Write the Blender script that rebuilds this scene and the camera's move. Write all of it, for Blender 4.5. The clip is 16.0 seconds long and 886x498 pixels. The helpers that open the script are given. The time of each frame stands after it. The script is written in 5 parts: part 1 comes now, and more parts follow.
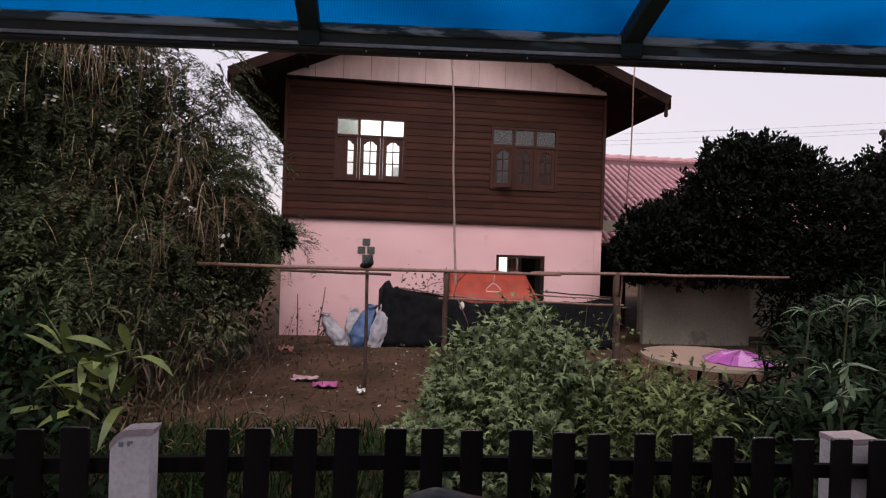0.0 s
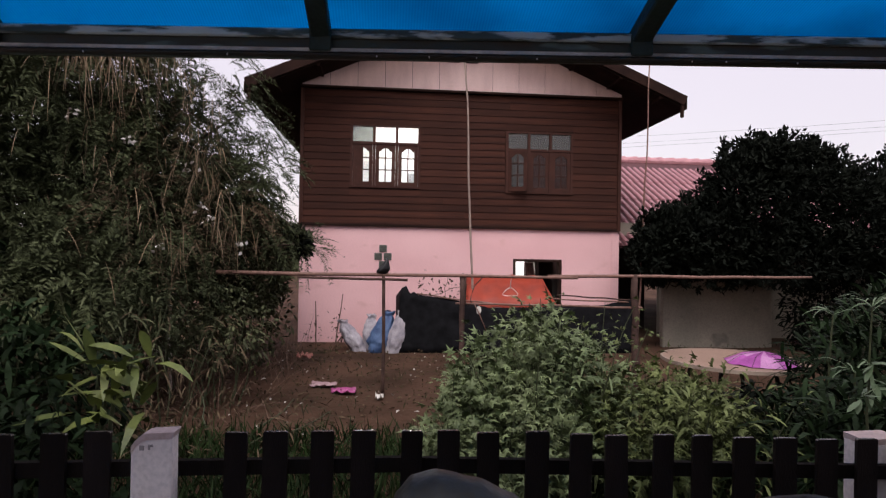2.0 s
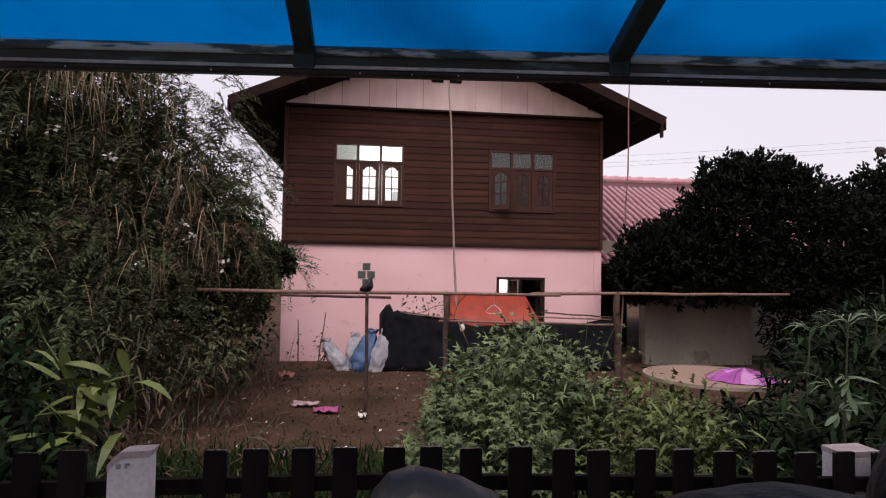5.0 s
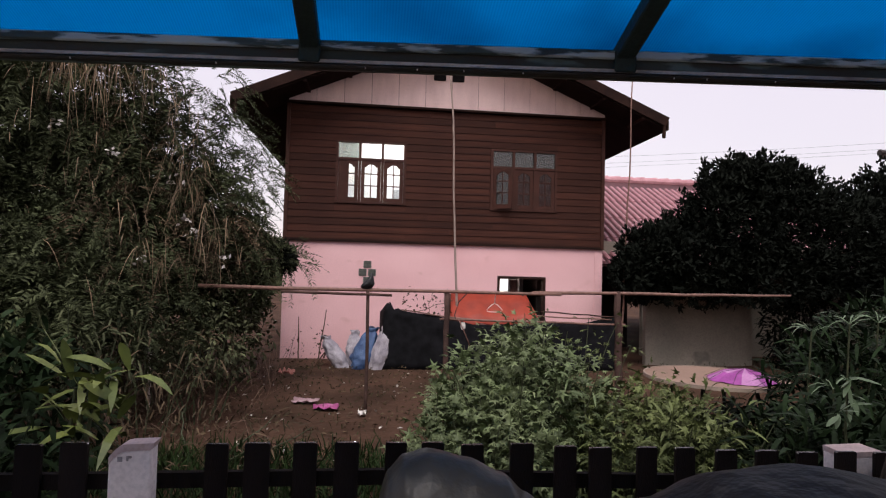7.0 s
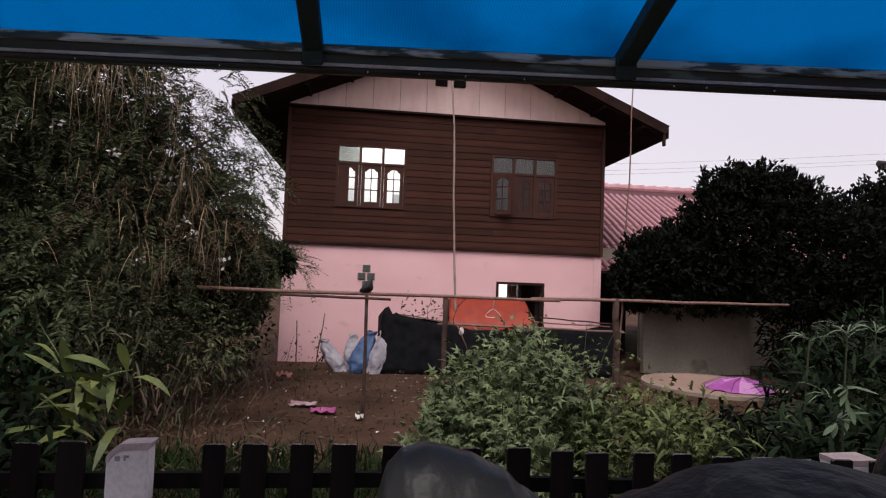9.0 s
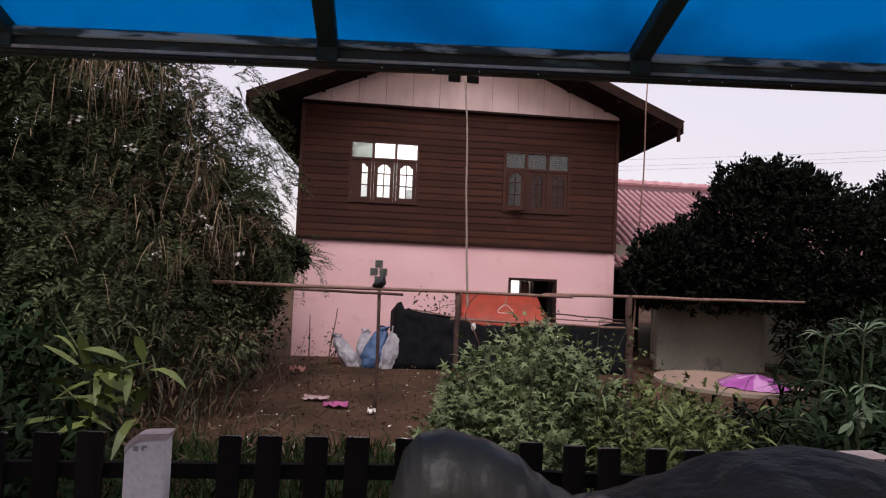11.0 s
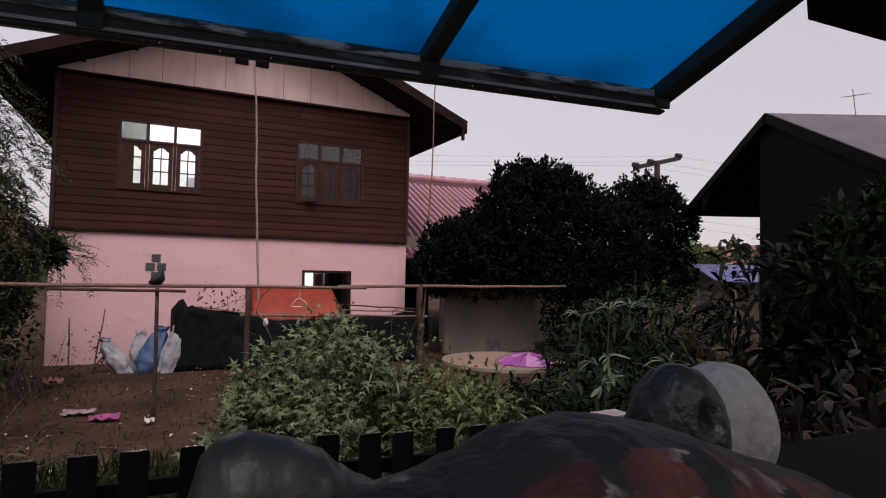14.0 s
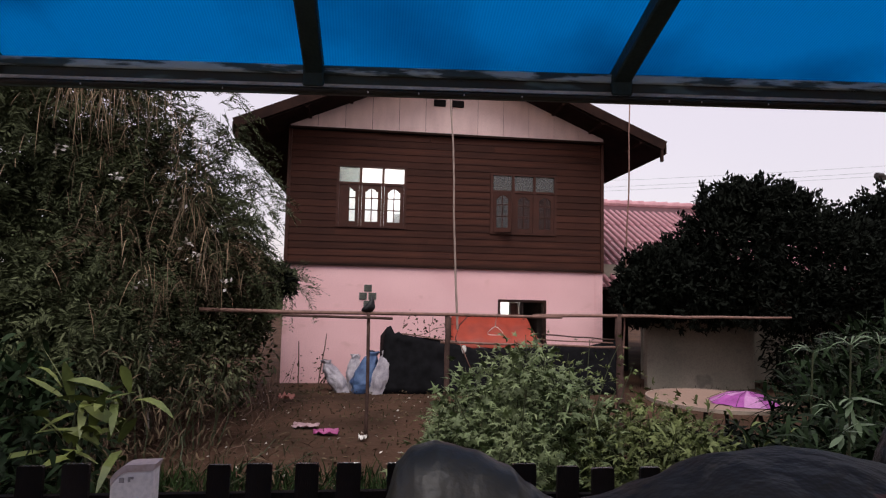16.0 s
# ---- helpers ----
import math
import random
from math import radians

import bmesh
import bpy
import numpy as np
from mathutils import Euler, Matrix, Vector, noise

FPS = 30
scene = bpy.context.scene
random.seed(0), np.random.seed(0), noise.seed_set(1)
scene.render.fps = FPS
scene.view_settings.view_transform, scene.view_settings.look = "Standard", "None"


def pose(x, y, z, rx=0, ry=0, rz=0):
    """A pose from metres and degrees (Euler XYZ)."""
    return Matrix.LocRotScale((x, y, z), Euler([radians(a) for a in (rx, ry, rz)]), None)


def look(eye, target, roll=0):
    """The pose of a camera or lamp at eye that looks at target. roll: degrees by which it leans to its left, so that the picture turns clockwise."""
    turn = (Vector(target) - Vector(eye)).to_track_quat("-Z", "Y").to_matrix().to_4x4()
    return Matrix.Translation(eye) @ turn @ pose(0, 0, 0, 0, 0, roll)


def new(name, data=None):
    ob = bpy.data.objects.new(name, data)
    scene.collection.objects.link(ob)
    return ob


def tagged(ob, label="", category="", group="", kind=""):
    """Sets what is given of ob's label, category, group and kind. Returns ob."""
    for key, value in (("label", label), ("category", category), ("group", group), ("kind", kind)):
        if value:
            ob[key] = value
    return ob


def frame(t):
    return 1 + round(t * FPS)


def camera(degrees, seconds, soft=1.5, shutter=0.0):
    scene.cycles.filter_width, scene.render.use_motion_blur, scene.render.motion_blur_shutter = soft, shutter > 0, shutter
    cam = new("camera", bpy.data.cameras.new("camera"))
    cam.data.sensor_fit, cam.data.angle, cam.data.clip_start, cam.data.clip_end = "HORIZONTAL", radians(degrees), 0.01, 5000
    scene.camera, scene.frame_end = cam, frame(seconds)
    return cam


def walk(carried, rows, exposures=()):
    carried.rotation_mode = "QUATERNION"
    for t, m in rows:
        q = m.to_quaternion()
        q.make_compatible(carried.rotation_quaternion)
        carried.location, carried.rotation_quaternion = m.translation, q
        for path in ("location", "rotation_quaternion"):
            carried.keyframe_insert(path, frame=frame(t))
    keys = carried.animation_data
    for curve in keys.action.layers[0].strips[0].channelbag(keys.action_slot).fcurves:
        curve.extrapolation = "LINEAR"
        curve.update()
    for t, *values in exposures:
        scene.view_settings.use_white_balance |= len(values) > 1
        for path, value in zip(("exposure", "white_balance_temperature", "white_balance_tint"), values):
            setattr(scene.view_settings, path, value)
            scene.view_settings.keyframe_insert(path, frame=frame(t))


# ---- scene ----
cam = camera(73.4, 16.0, soft=1.2, shutter=0.6)
PATH = [
    (0, (0.42, 0.857, 1.918), (0.662, 2.843, 1.914), 1.9),
    (0.5, (0.434, 0.862, 1.921), (0.679, 2.847, 1.895), 2.3),
    (1, (0.436, 0.847, 1.902), (0.701, 2.83, 1.905), 2.3),
    (1.5, (0.424, 0.854, 1.899), (0.644, 2.842, 1.875), 2.5),
    (2, (0.436, 0.846, 1.902), (0.62, 2.838, 1.917), 1.0),
    (2.5, (0.449, 0.847, 1.903), (0.615, 2.839, 1.961), 0.6),
    (3, (0.448, 0.842, 1.9), (0.63, 2.832, 1.97), 0.8),
    (3.5, (0.442, 0.831, 1.896), (0.64, 2.82, 1.967), 1.0),
    (4, (0.444, 0.83, 1.891), (0.682, 2.814, 1.974), 0.8),
    (6.5, (0.43, 0.837, 1.881), (0.66, 2.823, 1.952), 1.3),
    (7, (0.429, 0.837, 1.873), (0.664, 2.822, 1.949), 1.5),
    (7.5, (0.431, 0.836, 1.871), (0.672, 2.819, 1.963), 1.6),
    (8, (0.432, 0.839, 1.873), (0.683, 2.821, 1.97), 1.4),
    (8.5, (0.432, 0.827, 1.876), (0.682, 2.81, 1.965), 1.75),
    (9, (0.426, 0.827, 1.866), (0.663, 2.81, 1.96), 2.2),
    (11.5, (0.418, 0.814, 1.861), (0.6, 2.804, 1.937), 2.4),
    (12, (0.414, 0.812, 1.86), (0.583, 2.804, 1.94), 2.4),
    (12.2, (0.415, 0.812, 1.861), (0.595, 2.802, 1.942), 2.4),
    (12.5, (0.428, 0.806, 1.859), (0.751, 2.778, 1.951), 2.2),
    (13, (0.421, 0.816, 1.865), (1.252, 2.632, 1.969), 1.6),
    (13.5, (0.412, 0.815, 1.86), (1.273, 2.619, 1.936), 1.7),
    (14, (0.412, 0.807, 1.865), (1.268, 2.613, 1.938), 1.3),
    (14.2, (0.41, 0.806, 1.866), (1.248, 2.615, 1.941), 1.5),
    (14.5, (0.403, 0.802, 1.867), (1.022, 2.7, 1.975), 1.9),
    (15, (0.408, 0.791, 1.864), (0.689, 2.766, 2.009), 0.8),
    (15.5, (0.412, 0.79, 1.856), (0.649, 2.77, 2.015), 1.5),
    (16, (0.421, 0.809, 1.853), (0.653, 2.789, 2.011), 1.3),
]
walk(cam, [(t, look(eye, target, roll)) for t, eye, target, roll in PATH],
     exposures=[(0, -0.04), (1.0, 0.05), (4.0, 0.03), (7.5, 0.06), (8.0, -0.05), (8.5, -0.08), (9.0, -0.08), (11.5, 0.03), (12.4, 0.08), (13.0, -0.12), (13.5, -0.36), (14.1, -0.36), (14.5, -0.26), (15.0, -0.13), (15.5, -0.07), (16.0, -0.03)])

# ---- sky and light: overcast dusk, the afterglow low behind the camera ----
world = bpy.data.worlds.new("dusk_sky")
scene.world = world
world.use_nodes = True
wn, wl = world.node_tree.nodes, world.node_tree.links
wn.clear()
w_out, w_bg = wn.new("ShaderNodeOutputWorld"), wn.new("ShaderNodeBackground")
w_sky = wn.new("ShaderNodeTexSky")
w_sky.sky_type, w_sky.sun_disc = "NISHITA", False
w_sky.sun_elevation, w_sky.sun_rotation = radians(6), radians(190)
w_cloud = wn.new("ShaderNodeTexNoise")
w_cloud.inputs["Scale"].default_value, w_cloud.inputs["Detail"].default_value = 1.3, 3
w_ramp = wn.new("ShaderNodeValToRGB")
w_ramp.color_ramp.elements[0].position, w_ramp.color_ramp.elements[0].color = 0.3, (0.745, 0.66, 0.765, 1)
w_ramp.color_ramp.elements[1].position, w_ramp.color_ramp.elements[1].color = 0.75, (0.82, 0.72, 0.81, 1)
w_mix = wn.new("ShaderNodeMix")
w_mix.data_type = "RGBA"
w_mix.inputs[0].default_value = 0.04
wl.new(w_cloud.outputs["Fac"], w_ramp.inputs[0])
wl.new(w_ramp.outputs[0], w_mix.inputs[6])
wl.new(w_sky.outputs[0], w_mix.inputs[7])
wl.new(w_mix.outputs[2], w_bg.inputs[0])
w_bg.inputs[1].default_value = 1.0
wl.new(w_bg.outputs[0], w_out.inputs[0])

sun_lamp = new("afterglow_sun", bpy.data.lights.new("afterglow_sun", "SUN"))
sun_lamp.data.energy, sun_lamp.data.angle, sun_lamp.data.color = 2.95, radians(40), (0.99, 0.92, 0.90)
sun_lamp.matrix_world = look((0, 0, 24), (3.0, 15.5, 0))

rng = np.random.default_rng(7)


# ---- materials ----
def mat(name, a, b=None, rough=0.7, scale=6.0, fine=60.0, bump=0.15, metal=0.0, stretch=(1, 1, 1), island=0.0, objrand=0.0, spots=None, spec=0.4):
    """Two tones by coarse noise, a fine grain on top, a bump; island/objrand vary single pieces; spots: (colour, scale, threshold)."""
    b = b or tuple(c * 0.7 for c in a)
    m = bpy.data.materials.new(name)
    m.use_nodes = True
    n, l = m.node_tree.nodes, m.node_tree.links
    p = n["Principled BSDF"]
    co, mp = n.new("ShaderNodeTexCoord"), n.new("ShaderNodeMapping")
    mp.inputs["Scale"].default_value = stretch
    l.new(co.outputs["Object"], mp.inputs[0])
    big, small = n.new("ShaderNodeTexNoise"), n.new("ShaderNodeTexNoise")
    big.inputs["Scale"].default_value, big.inputs["Detail"].default_value = scale, 5
    small.inputs["Scale"].default_value, small.inputs["Detail"].default_value = fine, 3
    l.new(mp.outputs[0], big.inputs[0])
    l.new(mp.outputs[0], small.inputs[0])
    ramp = n.new("ShaderNodeValToRGB")
    ramp.color_ramp.elements[0].position, ramp.color_ramp.elements[1].position = 0.32, 0.68
    ramp.color_ramp.elements[0].color, ramp.color_ramp.elements[1].color = (*a, 1), (*b, 1)
    l.new(big.outputs["Fac"], ramp.inputs[0])
    col = ramp.outputs[0]
    grain = n.new("ShaderNodeMix")
    grain.data_type, grain.blend_type = "RGBA", "MULTIPLY"
    grain.inputs[0].default_value = 0.35
    g2 = n.new("ShaderNodeValToRGB")
    g2.color_ramp.elements[0].position, g2.color_ramp.elements[0].color = 0.3, (0.5, 0.5, 0.5, 1)
    g2.color_ramp.elements[1].position, g2.color_ramp.elements[1].color = 0.6, (1, 1, 1, 1)
    l.new(small.outputs["Fac"], g2.inputs[0])
    l.new(col, grain.inputs[6])
    l.new(g2.outputs[0], grain.inputs[7])
    col = grain.outputs[2]
    if spots:
        sn = n.new("ShaderNodeTexNoise")
        sn.inputs["Scale"].default_value, sn.inputs["Detail"].default_value = spots[1], 6
        l.new(mp.outputs[0], sn.inputs[0])
        sr = n.new("ShaderNodeValToRGB")
        sr.color_ramp.elements[0].position, sr.color_ramp.elements[1].position = spots[2], spots[2] + 0.07
        l.new(sn.outputs["Fac"], sr.inputs[0])
        sm = n.new("ShaderNodeMix")
        sm.data_type = "RGBA"
        sm.inputs[7].default_value = (*spots[0], 1)
        l.new(sr.outputs[0], sm.inputs[0])
        l.new(col, sm.inputs[6])
        col = sm.outputs[2]
    if island or objrand:
        src = n.new("ShaderNodeNewGeometry").outputs["Random Per Island"] if island else n.new("ShaderNodeObjectInfo").outputs["Random"]
        amount = island or objrand
        mr = n.new("ShaderNodeMapRange")
        mr.inputs["To Min"].default_value, mr.inputs["To Max"].default_value = 1 - amount, 1 + amount
        l.new(src, mr.inputs["Value"])
        hv = n.new("ShaderNodeHueSaturation")
        l.new(mr.outputs[0], hv.inputs["Value"])
        l.new(col, hv.inputs["Color"])
        col = hv.outputs[0]
    l.new(col, p.inputs["Base Color"])
    p.inputs["Roughness"].default_value, p.inputs["Metallic"].default_value = rough, metal
    p.inputs["Specular IOR Level"].default_value = spec
    if bump:
        bp = n.new("ShaderNodeBump")
        bp.inputs["Strength"].default_value, bp.inputs["Distance"].default_value = bump, 0.02
        l.new(small.outputs["Fac"], bp.inputs["Height"])
        l.new(bp.outputs[0], p.inputs["Normal"])
    return m


PINK = mat("pink_wall_paint", (0.86, 0.54, 0.555), (0.79, 0.475, 0.49), 0.85, 0.7, 40, 0.1, stretch=(1, 1, 1.8), spots=((0.70, 0.42, 0.42), 1.6, 0.64))
PLANK = mat("brown_stained_planks", (0.066, 0.023, 0.014), (0.032, 0.0115, 0.0085), 0.7, 2.0, 30, 0.25, stretch=(0.5, 3, 9), objrand=0.22, spec=0.15)
DARKWOOD = mat("dark_roof_timber", (0.035, 0.018, 0.014), (0.018, 0.010, 0.009), 0.8, 3, 30, 0.2, spec=0.06)
SOFFIT = mat("dark_soffit_boards", (0.028, 0.016, 0.014), (0.016, 0.010, 0.009), 0.85, 3, 40, 0.2, spec=0.06)
GABLE = mat("pale_gable_board", (0.80, 0.60, 0.58), (0.66, 0.48, 0.47), 0.85, 2.0, 50, 0.1, stretch=(2, 2, 0.5), objrand=0.05)
ROOFTOP = mat("fibre_cement_roof", (0.08, 0.06, 0.06), (0.05, 0.04, 0.04), 0.85, 3, 40, spec=0.06)
FRAMEWOOD = mat("window_frame_wood", (0.064, 0.023, 0.016), (0.042, 0.016, 0.011), 0.6, 5, 60, 0.15, spec=0.2)
INNER = mat("white_room_wall", (0.82, 0.82, 0.80), (0.76, 0.76, 0.74), 0.9, 2, 30, 0.05)
# unlit rooms: their gloom is put into the wall colour
DARKROOM = mat("room_gloom_wall", (0.05, 0.045, 0.04), (0.035, 0.03, 0.03), 0.9, 2, 30, 0.05, spec=0.06)
VENT = mat("grey_vent_block", (0.22, 0.23, 0.20), (0.15, 0.16, 0.14), 0.9, 20, 90)
VENTHOLE = mat("vent_recess_dark", (0.12, 0.125, 0.11), (0.08, 0.085, 0.075), 0.95, 20, 90)
CURTAIN = mat("maroon_curtain", (0.11, 0.045, 0.036), (0.075, 0.030, 0.026), 0.9, 12, 90)
REDTILE = mat("red_roof_tile", (0.52, 0.27, 0.3), (0.38, 0.18, 0.2), 0.4, 5, 40, 0.2, island=0.15)
PALEWALL = mat("grey_stained_render", (0.3, 0.262, 0.215), (0.21, 0.19, 0.155), 0.9, 1.2, 30, 0.15, spots=((0.16, 0.14, 0.12), 2.2, 0.60))
BLACKNET = mat("black_shade_net", (0.013, 0.013, 0.015), (0.007, 0.007, 0.008), 0.9, 8, 200, 0.3, spec=0.06)
ORANGE = mat("orange_red_sheet", (0.34, 0.046, 0.022), (0.24, 0.032, 0.017), 0.6, 4, 60, 0.1)
BAMBOO = mat("weathered_bamboo", (0.25, 0.135, 0.105), (0.14, 0.08, 0.062), 0.65, 7, 70, 0.2, stretch=(3, 3, 3))
POLEWOOD = mat("grey_brown_post", (0.10, 0.062, 0.052), (0.05, 0.032, 0.028), 0.85, 8, 60, 0.4, spec=0.06)
BLUESACK = mat("blue_woven_sack", (0.085, 0.15, 0.29), (0.035, 0.07, 0.17), 0.55, 7, 60, 0.5)
WHITESACK = mat("white_woven_sack", (0.48, 0.45, 0.49), (0.27, 0.25, 0.29), 0.6, 7, 60, 0.5)
BLACKBAG = mat("black_plastic", (0.012, 0.012, 0.014), (0.008, 0.008, 0.009), 0.45, 9, 60, 0.4)
PICKET = mat("dark_picket_wood", (0.017, 0.013, 0.012), (0.010, 0.008, 0.008), 0.75, 5, 60, 0.3, stretch=(4, 4, 0.6), objrand=0.35, spec=0.06)
TOPSHEEN = mat("wet_picket_sky_sheen", (0.10, 0.09, 0.08), (0.05, 0.045, 0.04), 0.22, 30, 90, 0.2, spec=0.6)
POSTWHITE = mat("white_post_paint", (0.84, 0.77, 0.75), (0.79, 0.72, 0.70), 0.8, 5, 60, 0.12)
POSTPINK = mat("worn_pinkish_cap_paint", (0.58, 0.46, 0.44), (0.48, 0.38, 0.36), 0.8, 9, 60, 0.2)
MARK = mat("faded_dark_ink", (0.36, 0.32, 0.32), (0.26, 0.24, 0.24), 0.9, 30, 80)
STEELGREEN = mat("green_painted_steel", (0.075, 0.10, 0.08), (0.035, 0.045, 0.038), 0.55, 2.2, 60, 0.25, stretch=(1.3, 9, 9), spots=((0.50, 0.54, 0.48), 2.6, 0.49))
STEELDARK = mat("dark_green_steel", (0.050, 0.070, 0.058), (0.026, 0.038, 0.032), 0.6, 3, 60, 0.2, spec=0.2)
BEAMSTAIN = mat("stained_dark_green_steel", (0.050, 0.066, 0.053), (0.052, 0.036, 0.022), 0.55, 2.4, 60, 0.25, stretch=(1.2, 8, 8), spots=((0.12, 0.155, 0.13), 2.2, 0.57), spec=0.3)
RUST = mat("rusty_steel_strip", (0.06, 0.042, 0.03), (0.022, 0.026, 0.022), 0.7, 5, 60, 0.3)
GUTTERLIP = mat("pale_dirty_lip", (0.75, 0.71, 0.63), (0.35, 0.32, 0.28), 0.6, 6, 60, 0.2)
SOIL = mat("damp_red_brown_soil", (0.094, 0.053, 0.036), (0.042, 0.025, 0.017), 0.9, 0.8, 14, 0.8, spots=((0.024, 0.024, 0.012), 0.55, 0.64), spec=0.06)
CONCRETE = mat("patio_concrete", (0.20, 0.19, 0.18), (0.14, 0.13, 0.125), 0.85, 2, 40, 0.2)
LEDGE = mat("dark_mossy_block", (0.016, 0.016, 0.014), (0.009, 0.010, 0.008), 0.9, 6, 60, 0.4, spec=0.06)
ROCKDARK = mat("dark_weathered_boulder", (0.020, 0.017, 0.013), (0.008, 0.007, 0.006), 0.55, 9, 55, 0.3, spots=((0.14, 0.12, 0.105), 20, 0.62), spec=0.2)
ROCKRED = mat("red_worn_boulder_paint", (0.085, 0.024, 0.017), (0.030, 0.012, 0.010), 0.55, 14, 55, 0.3, spots=((0.15, 0.13, 0.12), 18, 0.63), spec=0.2)
ROCKGREY = mat("grey_lichen_stone", (0.032, 0.033, 0.031), (0.011, 0.012, 0.011), 0.5, 16, 70, 0.4, spots=((0.15, 0.15, 0.14), 40, 0.66), spec=0.3)
STONEWET = mat("smooth_wet_grey_stone", (0.040, 0.037, 0.031), (0.018, 0.017, 0.014), 0.42, 12, 70, 0.1, spots=((0.13, 0.13, 0.12), 26, 0.68), spec=0.35)
STONEPALE = mat("pale_worn_stone", (0.33, 0.32, 0.30), (0.20, 0.195, 0.185), 0.7, 12, 70, 0.3, spots=((0.07, 0.075, 0.065), 16, 0.66), spec=0.2)
TABLETAN = mat("tan_tabletop", (0.30, 0.20, 0.15), (0.24, 0.16, 0.12), 0.6, 2.5, 60, 0.1)
RIMWOOD = mat("pale_table_rim", (0.36, 0.29, 0.23), (0.26, 0.2, 0.16), 0.6, 6, 60)
DARKMETAL = mat("dark_metal", (0.03, 0.03, 0.03), (0.05, 0.035, 0.03), 0.5, 8, 60, 0.2, metal=0.5)
PURPLE = mat("magenta_nylon", (0.36, 0.075, 0.33), (0.25, 0.045, 0.23), 0.45, 7, 60, 0.25)
PURPLEPALE = mat("pale_pink_nylon", (0.5, 0.23, 0.46), (0.4, 0.17, 0.37), 0.5, 7, 60, 0.2)
PINKBAG = mat("pink_plastic_scrap", (0.4, 0.08, 0.24), (0.3, 0.06, 0.18), 0.4, 9, 60, 0.2)
PALEBAG = mat("pale_plastic_scrap", (0.45, 0.3, 0.33), (0.34, 0.22, 0.24), 0.4, 9, 60, 0.2)
WHITESCRAP = mat("white_litter", (0.55, 0.53, 0.50), (0.36, 0.33, 0.3), 0.6, 9, 60, island=0.4)
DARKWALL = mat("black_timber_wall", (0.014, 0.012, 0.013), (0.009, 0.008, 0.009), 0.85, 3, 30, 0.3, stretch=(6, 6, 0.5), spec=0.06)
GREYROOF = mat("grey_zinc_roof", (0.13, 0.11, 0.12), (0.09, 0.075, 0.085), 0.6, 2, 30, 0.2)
BLUEROOF = mat("blue_sheet_roof", (0.09, 0.10, 0.26), (0.06, 0.07, 0.20), 0.5, 3, 30)
WIRE = mat("black_wire", (0.03, 0.03, 0.035), None, 0.6, 9, 60, 0)
ALU = mat("dull_aluminium", (0.35, 0.35, 0.36), (0.28, 0.28, 0.29), 0.4, 9, 60, 0, metal=0.8)
BARK = mat("grey_brown_bark", (0.060, 0.045, 0.035), (0.030, 0.022, 0.018), 0.9, 9, 60, 0.6, stretch=(3, 3, 0.7), spec=0.06)
STEM = mat("green_brown_stem", (0.055, 0.065, 0.028), (0.035, 0.042, 0.02), 0.7, 20, 60, 0.1)
DRYSTEM = mat("dry_stem", (0.14, 0.085, 0.055), (0.09, 0.055, 0.04), 0.8, 20, 60, 0.1)
LEAF_FEATHER = mat("feathery_green_leaf", (0.082, 0.097, 0.047), (0.034, 0.042, 0.021), 0.6, 0.8, 30, 0, island=0.45, spec=0.1)
# near black: shade within crowns and bushes is put into the leaf colour
LEAF_DARK = mat("shade_dark_leaf", (0.012, 0.015, 0.011), (0.008, 0.010, 0.008), 0.7, 0.9, 30, 0, island=0.3, spec=0.04)
LEAF_BRIGHT = mat("light_green_lobed_leaf", (0.17, 0.21, 0.10), (0.07, 0.098, 0.042), 0.55, 1.2, 30, 0, island=0.5, spec=0.2)
LEAF_OLIVE = mat("olive_weed_leaf", (0.125, 0.15, 0.055), (0.06, 0.078, 0.028), 0.6, 1.5, 30, 0, island=0.45, spec=0.15)
LEAF_BROWN = mat("brown_dry_weed_leaf", (0.105, 0.074, 0.046), (0.05, 0.04, 0.026), 0.75, 1.5, 30, 0, island=0.45, spec=0.06)
# olive weed leaf once more, darkened for the shade beneath the tree
LEAF_SHADE = mat("shaded_olive_weed_leaf", (0.09, 0.10, 0.05), (0.04, 0.045, 0.025), 0.6, 1.5, 30, 0, island=0.5, spec=0.1)
PALEBAMBOO = mat("pale_dry_bamboo", (0.42, 0.33, 0.28), (0.28, 0.21, 0.18), 0.6, 7, 70, 0.2)
LEAF_YELLOW = mat("yellow_green_blade_leaf", (0.16, 0.19, 0.045), (0.06, 0.085, 0.022), 0.5, 3, 40, 0.05, island=0.4)
# near-black green: undergrowth and foreground shade goes into this colour
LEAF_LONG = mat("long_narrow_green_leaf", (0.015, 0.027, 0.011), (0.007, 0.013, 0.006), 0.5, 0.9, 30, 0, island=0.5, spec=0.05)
LEAF_PALE = mat("pale_green_oblong_leaf", (0.10, 0.145, 0.08), (0.06, 0.095, 0.045), 0.5, 9, 40, 0.05, island=0.3)
LEAF_CROTON = mat("reddish_garden_leaf", (0.055, 0.028, 0.016), (0.02, 0.026, 0.011), 0.5, 4, 40, 0, island=0.5, spec=0.15)
POD = mat("dry_tan_pods", (0.27, 0.19, 0.115), (0.13, 0.095, 0.06), 0.8, 3, 30, 0, island=0.4)
# grass set below its own green, for the shade along the fence
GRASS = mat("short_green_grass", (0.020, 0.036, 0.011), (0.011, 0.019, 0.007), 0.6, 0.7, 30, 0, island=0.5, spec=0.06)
HILLRED = mat("faded_red_roof", (0.33, 0.13, 0.11), (0.25, 0.10, 0.09), 0.7, 3, 30)


